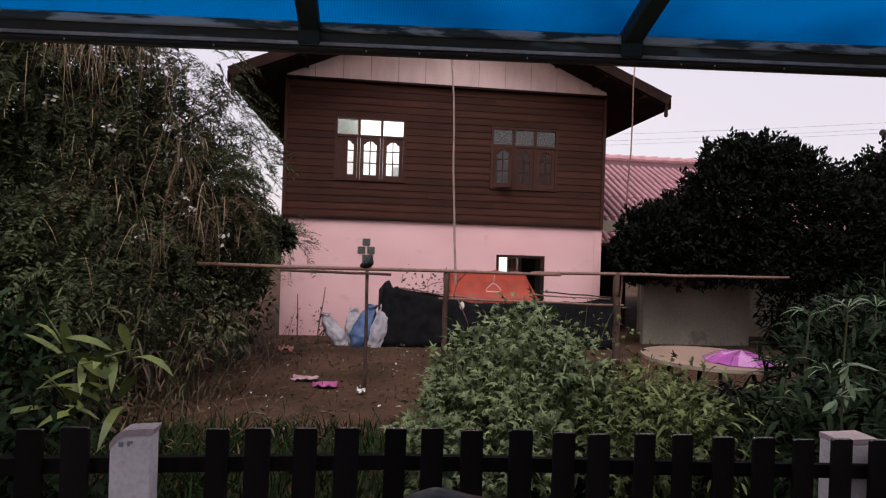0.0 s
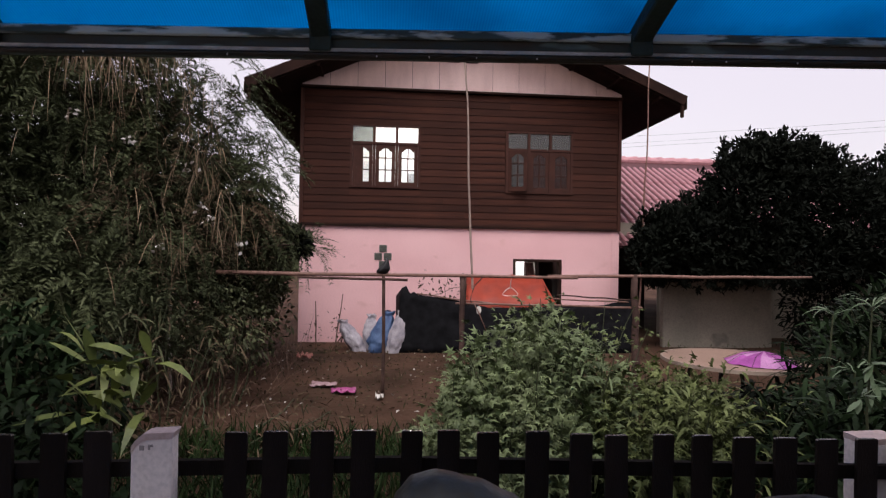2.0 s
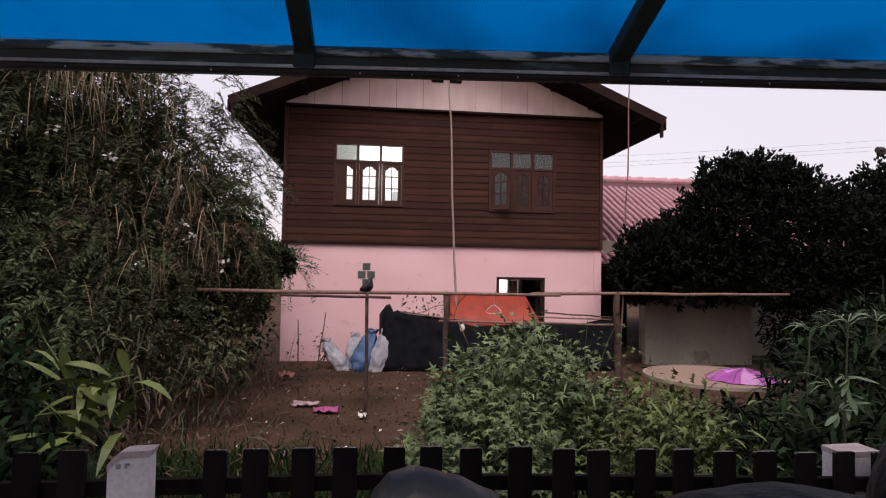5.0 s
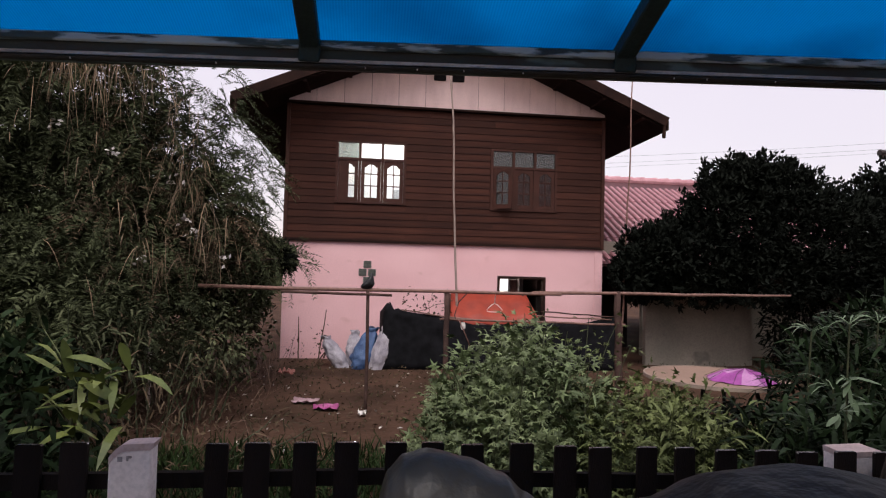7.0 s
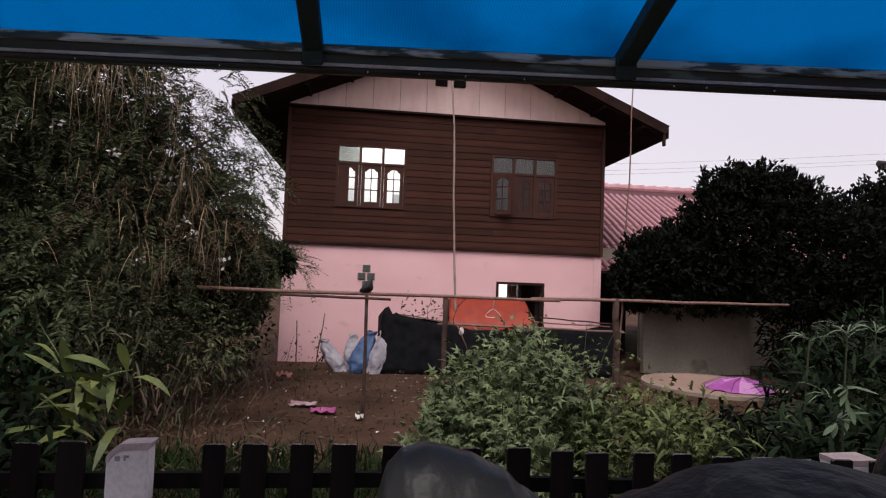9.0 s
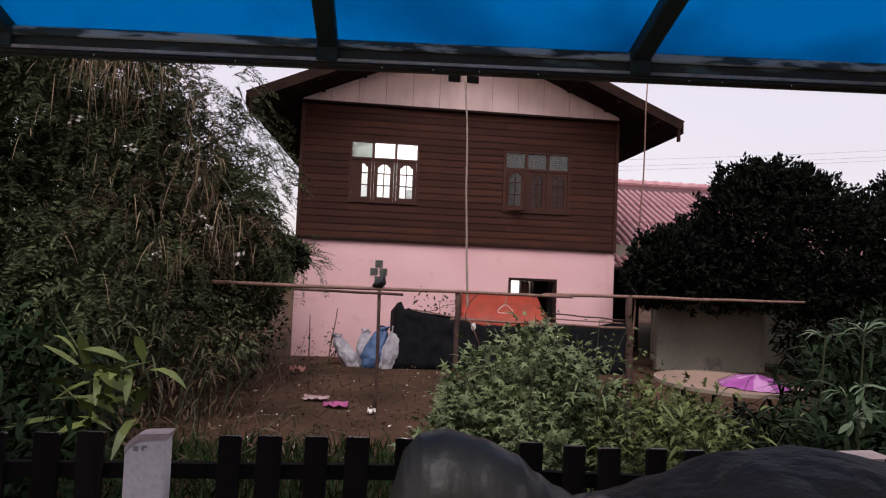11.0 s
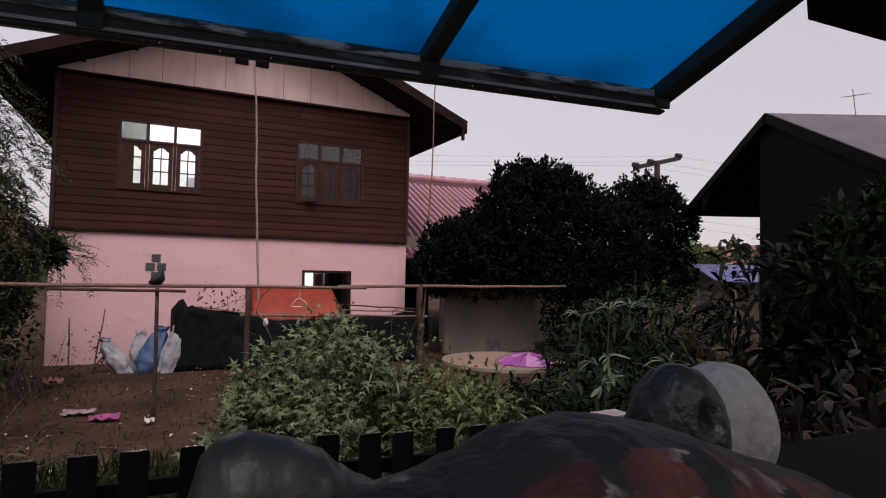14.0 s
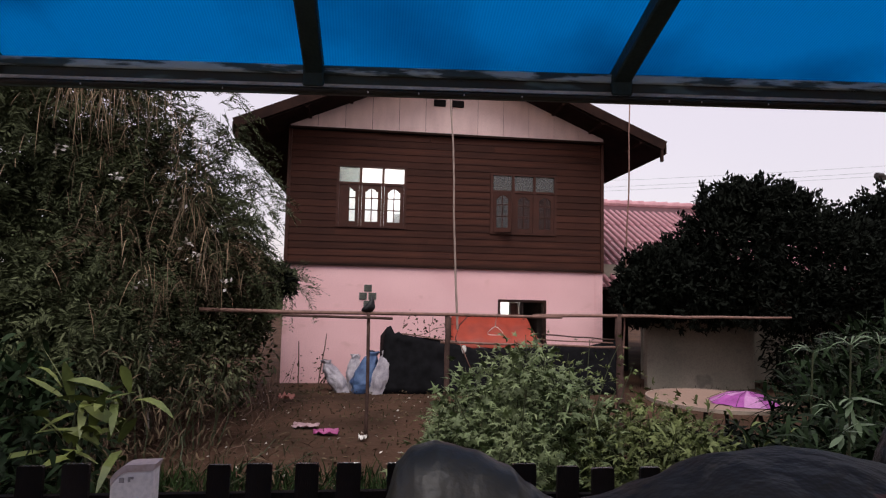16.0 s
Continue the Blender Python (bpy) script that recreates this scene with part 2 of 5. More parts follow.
def emission(name, colour, strength):
    m = bpy.data.materials.new(name)
    m.use_nodes = True
    p = m.node_tree.nodes["Principled BSDF"]
    p.inputs["Base Color"].default_value = (0.9, 0.9, 0.9, 1)
    p.inputs["Emission Color"].default_value = (*colour, 1)
    p.inputs["Emission Strength"].default_value = strength
    return m


def glass(name, colour=(1, 1, 1), rough=0.0, mix=0.12):
    """A thin pane: mostly clear, with a little gloss."""
    m = bpy.data.materials.new(name)
    m.use_nodes = True
    n, l = m.node_tree.nodes, m.node_tree.links
    out = n["Material Output"]
    tr, gl, mx = n.new("ShaderNodeBsdfTransparent"), n.new("ShaderNodeBsdfGlossy"), n.new("ShaderNodeMixShader")
    tr.inputs[0].default_value = (*colour, 1)
    gl.inputs["Roughness"].default_value = 0.08 + rough
    mx.inputs[0].default_value = mix
    l.new(tr.outputs[0], mx.inputs[1])
    l.new(gl.outputs[0], mx.inputs[2])
    l.new(mx.outputs[0], out.inputs[0])
    return m


def polycarbonate():
    """Blue twin-wall sheet: light comes through it scattered, along fine flutes, with some dirt."""
    m = bpy.data.materials.new("blue_polycarbonate_sheet")
    m.use_nodes = True
    n, l = m.node_tree.nodes, m.node_tree.links
    out = n["Material Output"]
    co = n.new("ShaderNodeTexCoord")
    wave = n.new("ShaderNodeTexWave")
    wave.inputs["Scale"].default_value, wave.inputs["Distortion"].default_value = 29.0, 0.0
    l.new(co.outputs["Object"], wave.inputs[0])
    dirt = n.new("ShaderNodeTexNoise")
    dirt.inputs["Scale"].default_value, dirt.inputs["Detail"].default_value = 1.4, 5
    l.new(co.outputs["Object"], dirt.inputs[0])
    r1, r2 = n.new("ShaderNodeValToRGB"), n.new("ShaderNodeValToRGB")
    r1.color_ramp.elements[0].color, r1.color_ramp.elements[1].color = (0.0, 0.275, 0.495, 1), (0.0, 0.35, 0.59, 1)
    r2.color_ramp.elements[0].color, r2.color_ramp.elements[1].color = (0.55, 0.55, 0.6, 1), (1, 1, 1, 1)
    r2.color_ramp.elements[0].position, r2.color_ramp.elements[1].position = 0.28, 0.56
    l.new(wave.outputs["Fac"], r1.inputs[0])
    l.new(dirt.outputs["Fac"], r2.inputs[0])
    mu = n.new("ShaderNodeMix")
    mu.data_type, mu.blend_type = "RGBA", "MULTIPLY"
    mu.inputs[0].default_value = 1.0
    l.new(r1.outputs[0], mu.inputs[6])
    l.new(r2.outputs[0], mu.inputs[7])
    tl, gl, mx = n.new("ShaderNodeBsdfTranslucent"), n.new("ShaderNodeBsdfGlossy"), n.new("ShaderNodeMixShader")
    l.new(mu.outputs[2], tl.inputs[0])
    gl.inputs["Roughness"].default_value = 0.3
    mx.inputs[0].default_value = 0.02
    l.new(tl.outputs[0], mx.inputs[1])
    l.new(gl.outputs[0], mx.inputs[2])
    l.new(mx.outputs[0], out.inputs[0])
    return m


TUBE = emission("lit_fluorescent_tube", (1.0, 0.98, 0.97), 350)
PANE = glass("window_pane_glass")
PANEDARK = glass("dusty_dark_glass", (0.55, 0.44, 0.41), 0.25, 0.035)
FROST = glass("dull_transom_glass", (0.50, 0.53, 0.51), 0.3, 0.10)
POLY = polycarbonate()


# ---- building helpers ----
def put_mesh(name, bm, material, parent=None, smooth=False):
    me = bpy.data.meshes.new(name)
    bm.to_mesh(me)
    bm.free()
    for m in (material if isinstance(material, (list, tuple)) else [material]):
        me.materials.append(m)
    if smooth:
        me.polygons.foreach_set("use_smooth", [True] * len(me.polygons))
    ob = new(name, me)
    if parent:
        ob.parent = parent
    return ob


def part(name, bm, material, parent, label="", smooth=False):
    ob = put_mesh(name, bm, material, parent, smooth)
    return tagged(ob, label) if label else ob


def thing(name, label, category, group="", kind=""):
    return tagged(new(name), label, category, group, kind)


def add_box(bm, a, b, bevel=0.0, turn=None):
    got = bmesh.ops.create_cube(bm, size=1)["verts"]
    for v in got:
        v.co = Vector([(a[i] + b[i]) / 2 + v.co[i] * (b[i] - a[i]) for i in range(3)])
    if bevel:
        edges = list({e for v in got for e in v.link_edges})
        got = bmesh.ops.bevel(bm, geom=edges, offset=bevel, segments=2, affect="EDGES")["verts"]
    if turn is not None:
        bmesh.ops.transform(bm, matrix=turn, verts=got)
    return got


def boxm(a, b, bevel=0.0, turn=None):
    bm = bmesh.new()
    add_box(bm, a, b, bevel, turn)
    return bm


def add_tube(bm, points, radii, sides=8, cap=True):
    """A tapered tube along points."""
    pts = [Vector(p) for p in points]
    if not hasattr(radii, "__len__"):
        radii = [radii] * len(pts)
    rings = []
    for i, p in enumerate(pts):
        d = (pts[min(i + 1, len(pts) - 1)] - pts[max(i - 1, 0)]).normalized()
        u = d.cross(Vector((0, 0, 1)) if abs(d.z) < 0.9 else Vector((1, 0, 0))).normalized()
        w = d.cross(u)
        rings.append([bm.verts.new(p + radii[i] * (math.cos(a) * u + math.sin(a) * w)) for a in [2 * math.pi * k / sides for k in range(sides)]])
    for r, s in zip(rings, rings[1:]):
        for k in range(sides):
            bm.faces.new((r[k], r[(k + 1) % sides], s[(k + 1) % sides], s[k]))
    if cap:
        bm.faces.new(rings[0][::-1])
        bm.faces.new(rings[-1])


def tubem(points, radii, sides=8):
    bm = bmesh.new()
    add_tube(bm, points, radii, sides)
    bm.normal_update()
    return bm


def wobbly(a, b, n, amount, seed):
    """Points from a to b that wander a little, as a bamboo or a branch does."""
    r = random.Random(seed)
    a, b = Vector(a), Vector(b)
    return [a.lerp(b, i / n) + (Vector((r.uniform(-1, 1), r.uniform(-1, 1), r.uniform(-1, 1))) * amount if 0 < i < n else Vector()) for i in range(n + 1)]


def prism(outline, thick, axis=1):
    """A flat outline (list of x, z) given a thickness along y."""
    bm = bmesh.new()
    f = [bm.verts.new((x, 0, z)) for x, z in outline]
    g = [bm.verts.new((x, thick, z)) for x, z in outline]
    bm.faces.new(f)
    bm.faces.new(g[::-1])
    k = len(f)
    for i in range(k):
        bm.faces.new((f[i], g[i], g[(i + 1) % k], f[(i + 1) % k]))
    bmesh.ops.recalc_face_normals(bm, faces=bm.faces)
    return bm


def slab(corners, thick):
    """A sheet with four (or three) given upper corners and a thickness downwards."""
    bm = bmesh.new()
    cs = [Vector(c) for c in corners]
    nrm = (cs[1] - cs[0]).cross(cs[2] - cs[0]).normalized()
    nrm = nrm if nrm.z > 0 else -nrm
    f = [bm.verts.new(c) for c in cs]
    g = [bm.verts.new(c - nrm * thick) for c in cs]
    bm.faces.new(f)
    bm.faces.new(g[::-1])
    k = len(f)
    for i in range(k):
        bm.faces.new((f[i], g[i], g[(i + 1) % k], f[(i + 1) % k]))
    bmesh.ops.recalc_face_normals(bm, faces=bm.faces)
    return bm


# ---- foliage: leaves as small folded blades, gathered into one mesh a crown ----
def unit(v):
    return v / np.maximum(np.linalg.norm(v, axis=-1, keepdims=True), 1e-9)


def rand_dirs(n, up=0.0):
    v = rng.normal(size=(n, 3))
    v[:, 2] += up
    return unit(v)


class Leaves:
    def __init__(self):
        self.v, self.f, self.k = [], [], 0

    def blades(self, base, way, length, width, fold=0.15, droop=0.0):
        """One folded four-point blade for each base and way; droop bends the tip down."""
        n = len(base)
        length, width = np.broadcast_to(length, n)[:, None], np.broadcast_to(width, n)[:, None]
        way = unit(way)
        side = unit(np.cross(way, rand_dirs(n, 1.5)))
        nrm = np.cross(side, way)
        mid = base + way * length * 0.45 + nrm * fold * width
        tip = base + way * length + np.array([0, 0, -1.0]) * droop * length
        v = np.stack([base, mid + side * width / 2, tip, mid - side * width / 2], 1).reshape(-1, 3)
        f = np.arange(n * 4).reshape(n, 4) + self.k
        self.v.append(v)
        self.f.extend(f.tolist())
        self.k += n * 4

    def long_blades(self, base, way, length, width, bend):
        """Longer leaves of three joints that arch over."""
        n = len(base)
        length, width = np.broadcast_to(length, n)[:, None], np.broadcast_to(width, n)[:, None]
        bend = np.broadcast_to(bend, n)[:, None]
        way = unit(way)
        side = unit(np.cross(way, np.array([0, 0, 1.0]) + 0.3 * rng.normal(size=(n, 3))))
        rows = []
        for s, wd in ((0, 0.25), (0.3, 0.9), (0.6, 1.0), (0.85, 0.55), (1.0, 0.04)):
            c = base + way * length * s + np.array([0, 0, -1.0]) * bend * length * s * s
            rows += [c + side * width * wd / 2, c - side * width * wd / 2]
        v = np.stack(rows, 1).reshape(-1, 3)
        q = np.array([[0, 1, 3, 2], [2, 3, 5, 4], [4, 5, 7, 6], [6, 7, 9, 8]])
        f = (np.arange(n)[:, None, None] * 10 + q[None]).reshape(-1, 4) + self.k
        self.v.append(v)
        self.f.extend(f.tolist())
        self.k += n * 10

    def lobed(self, base, way, size):
        """Broad leaves of five lobes, cupped."""
        n = len(base)
        size = np.broadcast_to(size, n)[:, None]
        way = unit(way)
        side = unit(np.cross(way, rand_dirs(n, 2.5)))
        nrm = np.cross(side, way)
        shape = [(0, 0), (0.46, 0.02), (0.15, 0.22), (0.60, 0.52), (0.13, 0.50), (0, 1.08), (-0.13, 0.50), (-0.60, 0.52), (-0.15, 0.22), (-0.46, 0.02)]
        rows = [base + side * size * a * rng.uniform(0.8, 1.15, (n, 1)) + way * size * b - nrm * size * (0.35 * abs(a) + 0.25 * b * b) for a, b in shape]
        mid = base + way * size * 0.4
        v = np.stack(rows + [mid], 1).reshape(-1, 3)
        q = np.array([[10, i, (i + 1) % 10] for i in range(10)])
        f = (np.arange(n)[:, None, None] * 11 + q[None]).reshape(-1, 3) + self.k
        self.v.append(v)
        self.f.extend(f.tolist())
        self.k += n * 11

    def fronds(self, base, way, length, pairs=8, leaflet=0.06, width=0.016, droop=0.35):
        """Feathery leaves: leaflets in pairs along an arching midrib."""
        n = len(base)
        length = np.broadcast_to(length, n)[:, None]
        way = unit(way)
        side = unit(np.cross(way, np.array([0, 0, 1.0]) + 0.5 * rng.normal(size=(n, 3))))
        for i in range(pairs):
            s = 0.15 + 0.85 * i / (pairs - 1)
            p = base + way * length * s + np.array([0, 0, -1.0]) * droop * length * s * s
            for sign in (-1, 1):
                d = sign * side + 0.55 * way + np.array([0, 0, -0.25]) + 0.15 * rng.normal(size=(n, 3))
                self.blades(p, d, leaflet * (1.1 - 0.5 * abs(s - 0.5)), width)
        self.blades(base, way - np.array([0, 0, 0.5 * droop]), length[:, 0] * 0.97, 0.008)

    def ob(self, name, material, parent, label="", kind=""):
        me = bpy.data.meshes.new(name)
        me.from_pydata(np.concatenate(self.v).tolist(), [], self.f)
        me.materials.append(material)
        o = new(name, me)
        if parent:
            o.parent = parent
        return tagged(o, label, kind=kind or "stuff")


def cloud(centre, radii, n, shell=0.5):
    """Points in an ellipsoid, thinner inside; and the ways out from its middle."""
    d = rand_dirs(n)
    r = shell + (1 - shell) * rng.random((n, 1)) ** 0.6
    return np.array(centre) + d * r * np.array(radii), d


def limbs(parent, name, base, tips, r0, material, seed=1, sides=7):
    for i, tip in enumerate(tips):
        pts = wobbly(base, tip, 5, 0.06 * (Vector(tip) - Vector(base)).length, seed + i)
        part(name, tubem(pts, [r0 * (1 - 0.85 * k / 5) for k in range(6)], sides), material, parent, smooth=True)

# ---- ground: one sheet, uneven near by ----
def ground():
    near_x, near_y = np.linspace(-9, 14, 93), np.linspace(3.2, 24, 84)
    xs = np.concatenate([[-900, -200, -60, -25, -14], near_x, [20, 30, 60, 200, 900]])
    ys = np.concatenate([[-300, -60, -20, -6, 0.0], near_y, [30, 40, 60, 120, 300, 1200]])
    bm = bmesh.new()
    rows = []
    for y in ys:
        row = []
        for x in xs:
            near = 1.0 if (-9 <= x <= 14 and 3.2 <= y <= 13) else 0.0
            z = near * (0.05 * noise.noise((x * 0.9, y * 0.9, 0)) + 0.025 * noise.noise((x * 4, y * 4, 3)))
            row.append(bm.verts.new((x, y, z)))
        rows.append(row)
    for r, s in zip(rows, rows[1:]):
        for i in range(len(xs) - 1):
            bm.faces.new((r[i], r[i + 1], s[i + 1], s[i]))
    tagged(put_mesh("ground", bm, SOIL, smooth=True), "damp red-brown bare soil with mossy green patches", "ground", kind="structure")


ground()
tagged(put_mesh("pavement", boxm((-7, -4.5, -0.05), (2.32, 3.1, 0.3), 0.02), CONCRETE), "plain concrete patio floor under the awning", "patio", kind="structure")
# unseen wall added behind the camera, tall to keep sky light off the boulders
tagged(put_mesh("wall_sky_block", boxm((-9, -4.75, -0.05), (9, -4.55, 6.4)), INNER), "unseen plain wall added behind the porch, tall to block sky light", "wall", kind="structure")

# ---- the two-storey house ----
HX0, HX1, HY, HB = -1.41, 5.47, 13.5, 22.0
STOREY, WALLTOP = 2.46, 5.40
RIDGE_X = 2.06
house = thing("house", "two-storey house, pink ground floor under brown plank upper floor", "house")

# ground floor: rendered wall with one doorway
DX0, DX1, DTOP = 3.13, 4.20, 1.81
low = bmesh.new()
add_box(low, (HX0, HY, 0), (DX0, HY + 0.18, STOREY))
add_box(low, (DX1, HY, 0), (HX1, HY + 0.18, STOREY))
add_box(low, (DX0, HY, DTOP), (DX1, HY + 0.18, STOREY))
part("front_wall", low, PINK, house, "pink rendered ground-floor wall with faint stains")
part("side_wall", boxm((HX0, HY + 0.18, 0), (HX0 + 0.18, HB, STOREY)), PINK, house)
part("side_wall", boxm((HX1 - 0.18, HY + 0.18, 0), (HX1, HB, STOREY)), PINK, house)
part("back_wall", boxm((HX0, HB, 0), (HX1, HB + 0.18, WALLTOP)), PINK, house)
# pilaster strip at the right corner
part("corner_strip", boxm((HX1 - 0.16, HY - 0.012, 0), (HX1 + 0.012, HY - 0.002, STOREY - 0.005)), PINK, house)
# doorway: timber frame, half-open leaf, dark-coloured hall and a room lit by an added tube
for a, b in (((DX0, HY - 0.03, 0), (DX0 + 0.055, HY + 0.14, DTOP)), ((DX1 - 0.055, HY - 0.03, 0), (DX1, HY + 0.14, DTOP)), ((DX0, HY - 0.032, DTOP - 0.055), (DX1, HY + 0.14, DTOP + 0.001))):
    part("door_frame", boxm(a, b, 0.004), DARKWOOD, house)
curtain = bmesh.new()
cols = [(DX0 + 0.36 + 0.014 * i, HY + 0.22 + 0.02 * math.sin(i * 1.9)) for i in range(14)]
cv = [[curtain.verts.new((x + 0.05 * math.sin(z * 2.5), y, z)) for z in (0.1, 0.7, 1.2, 1.5, 1.74)] for x, y in cols]
for c, d in zip(cv, cv[1:]):
    for i in range(4):
        curtain.faces.new((c[i], d[i], d[i + 1], c[i + 1]))
part("curtain", curtain, CURTAIN, house, "maroon curtain drawn aside in the doorway", smooth=True)
hall = bmesh.new()
add_box(hall, (2.2, 16.2, 0), (3.45, 16.3, 2.3))
add_box(hall, (4.15, 14.0, 0), (4.3, 16.3, 2.3))
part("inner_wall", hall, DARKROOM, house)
part("lit_room_wall", boxm((2.4, 15.0, 0), (3.92, 15.1, 2.35)), INNER, house, "white inner wall lit by an added tube")
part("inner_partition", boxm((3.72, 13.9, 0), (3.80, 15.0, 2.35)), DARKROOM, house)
# unseen tube, added so the wall in the doorway shows bright
part("tube_lamp", tubem([(2.75, 14.2, 2.2), (3.6, 14.2, 2.2)], 0.018), TUBE, house, "lit white fluorescent tube")
part("upper_floor", boxm((HX0 + 0.18, HY + 0.18, STOREY - 0.1), (HX1 - 0.18, HB, STOREY + 0.05)), DARKWOOD, house)

# ventilation blocks set in the pink wall
for cx, cz in ((0.33, 1.985), (0.232, 1.815), (0.428, 1.815), (0.33, 1.645)):
    block = part("vent_block", boxm((cx - 0.083, HY - 0.012, cz - 0.075), (cx + 0.083, HY + 0.03, cz + 0.075), 0.006), VENT, house, "grey cement ventilation block")
    # slats coloured darker than the block, for the shade in its recesses
    for k in range(4):
        part("vent_louvre", boxm((cx - 0.068, HY - 0.022, cz - 0.062 + 0.034 * k), (cx + 0.068, HY - 0.010, cz - 0.040 + 0.034 * k)), VENTHOLE, block)

# upper floor: horizontal planks round two windows
W1, W2 = (-0.37, 1.06), (2.95, 4.38)
WZ0, WZ1, TRZ = 3.30, 4.56, 4.23
UPY = HY - 0.05
wall_up = part("upper_wall", boxm((HX0 + 0.02, UPY + 0.045, STOREY + 0.01), (W1[0], UPY + 0.10, WALLTOP)), DARKWOOD, house, "wall of dark brown horizontal planks")
for a, b in (((W1[1], STOREY + 0.01), (W2[0], WALLTOP)), ((W2[1], STOREY + 0.01), (HX1 - 0.02, WALLTOP)), ((W1[0], STOREY + 0.01), (W1[1], WZ0)), ((W2[0], STOREY + 0.01), (W2[1], WZ0)), ((W1[0], WZ1), (W1[1], WALLTOP)), ((W2[0], WZ1), (W2[1], WALLTOP))):
    part("wall_backing", boxm((a[0], UPY + 0.045, a[1]), (b[0], UPY + 0.10, b[1])), DARKWOOD, house)
for x in (HX0, HX1 - 0.1):
    part("upper_side_wall", boxm((x, UPY + 0.10, STOREY), (x + 0.1, HB, WALLTOP)), PLANK, house)
part("corner_board", boxm((HX0 - 0.02, UPY - 0.015, STOREY - 0.01), (HX0 + 0.05, UPY + 0.1, WALLTOP)), FRAMEWOOD, house)
part("corner_board", boxm((HX1 - 0.05, UPY - 0.015, STOREY - 0.01), (HX1 + 0.02, UPY + 0.1, WALLTOP)), FRAMEWOOD, house)
part("floor_beam", boxm((HX0 - 0.02, UPY - 0.012, STOREY - 0.01), (HX1 + 0.02, UPY + 0.03, STOREY + 0.045), 0.004), DARKWOOD, house, "dark beam along the foot of the planks")

# windows
def casement(win, x0, x1, z0, z1, y, glassmat, open_angle=0.0, solid_left=False):
    """A leaf with two columns of three panes under arched heads."""
    hinge = Vector((x0, y, 0))
    turn = Matrix.Translation(hinge) @ Matrix.Rotation(radians(open_angle), 4, "Z") @ Matrix.Translation(-hinge)
    w, st = x1 - x0, 0.075
    fr = bmesh.new()
    t = 0.035
    add_box(fr, (x0, y, z0), (x0 + st, y + t, z1))
    add_box(fr, (x1 - st, y, z0), (x1, y + t, z1))
    add_box(fr, (x0 + st, y, z0), (x1 - st, y + t, z0 + 0.09))
    add_box(fr, (x0 + st, y, z1 - 0.05), (x1 - st, y + t, z1))
    ix0, ix1, iz0, iz1 = x0 + st, x1 - st, z0 + 0.09, z1 - 0.05
    mid = (ix0 + ix1) / 2
    if not solid_left:
        add_box(fr, (mid - 0.011, y + 0.004, iz0), (mid + 0.011, y + t - 0.004, iz1))
    for k in (1, 2):
        z = iz0 + (iz1 - iz0) * (k * 0.345)
        add_box(fr, (ix0, y + 0.005, z - 0.011), (ix1, y + t - 0.005, z + 0.011))
    # arched spandrels at the top corners
    for sx, ex in ((ix0, 1), (ix1, -1)):
        a = [(sx, iz1), (sx, iz1 - 0.09), (sx + ex * 0.035, iz1 - 0.085), (sx + ex * 0.06, iz1 - 0.045), (sx + ex * 0.11, iz1 - 0.022), (sx + ex * 0.14, iz1)]
        f = [fr.verts.new((px, y + 0.003, pz)) for px, pz in a]
        g = [fr.verts.new((px, y + t - 0.003, pz)) for px, pz in a]
        fr.faces.new(f)
        fr.faces.new(g[::-1])
        for i in range(len(f)):
            fr.faces.new((f[i], g[i], g[(i + 1) % len(f)], f[(i + 1) % len(f)]))
    if solid_left:
        add_box(fr, (ix0, y + 0.004, iz0), (mid + 0.01, y + t - 0.004, iz1))
    bmesh.ops.recalc_face_normals(fr, faces=fr.faces)
    bmesh.ops.transform(fr, matrix=turn, verts=fr.verts)
    leaf = part("casement", fr, FRAMEWOOD, win)
    return leaf, turn, (ix0, ix1, iz0, iz1)


def window(x0, x1, lit, WZ0, TRZ, WZ1):
    win = part("window", boxm((x0 - 0.03, UPY - 0.012, WZ0 - 0.04), (x1 + 0.03, UPY + 0.05, WZ0), 0.006), FRAMEWOOD, house, "lit three-leaf timber window with transom panes" if lit else "dark three-leaf timber window, one leaf ajar")
    third = (x1 - x0) / 3
    for i in range(4):
        c = x0 + third * i
        part("mullion", boxm((c - 0.028, UPY - 0.012, WZ0), (c + 0.028, UPY + 0.07, WZ1)), FRAMEWOOD, win)
    part("transom_bar", boxm((x0, UPY - 0.014, TRZ - 0.05), (x1, UPY + 0.07, TRZ)), FRAMEWOOD, win)
    part("head", boxm((x0 - 0.03, UPY - 0.014, WZ1), (x1 + 0.03, UPY + 0.07, WZ1 + 0.03)), FRAMEWOOD, win)
    for i in range(3):
        a, b = x0 + third * i + 0.028, x0 + third * (i + 1) - 0.028
        pane = part("pane", boxm((a, UPY + 0.02, TRZ), (b, UPY + 0.026, WZ1)), (FROST if i == 0 else PANE) if lit else FROST, win)
        pane.visible_shadow = False
        leaf, turn, inner = casement(win, a + 0.004, b - 0.004, WZ0 + 0.005, TRZ - 0.055, UPY + 0.005, PANE, -28 if (not lit and i == 0) else 0, lit and i == 0)
        bm = boxm((inner[0], UPY + 0.02, inner[2]), (inner[1], UPY + 0.025, inner[3]))
        bmesh.ops.transform(bm, matrix=turn, verts=bm.verts)
        g = part("pane", bm, PANE if lit else (FROST if i == 0 else PANEDARK), leaf)
        g.visible_shadow = False
    return win


window(*W1, True, WZ0, TRZ, WZ1)
win_2 = window(*W2, False, WZ0 - 0.04, TRZ - 0.04, WZ1 - 0.04)
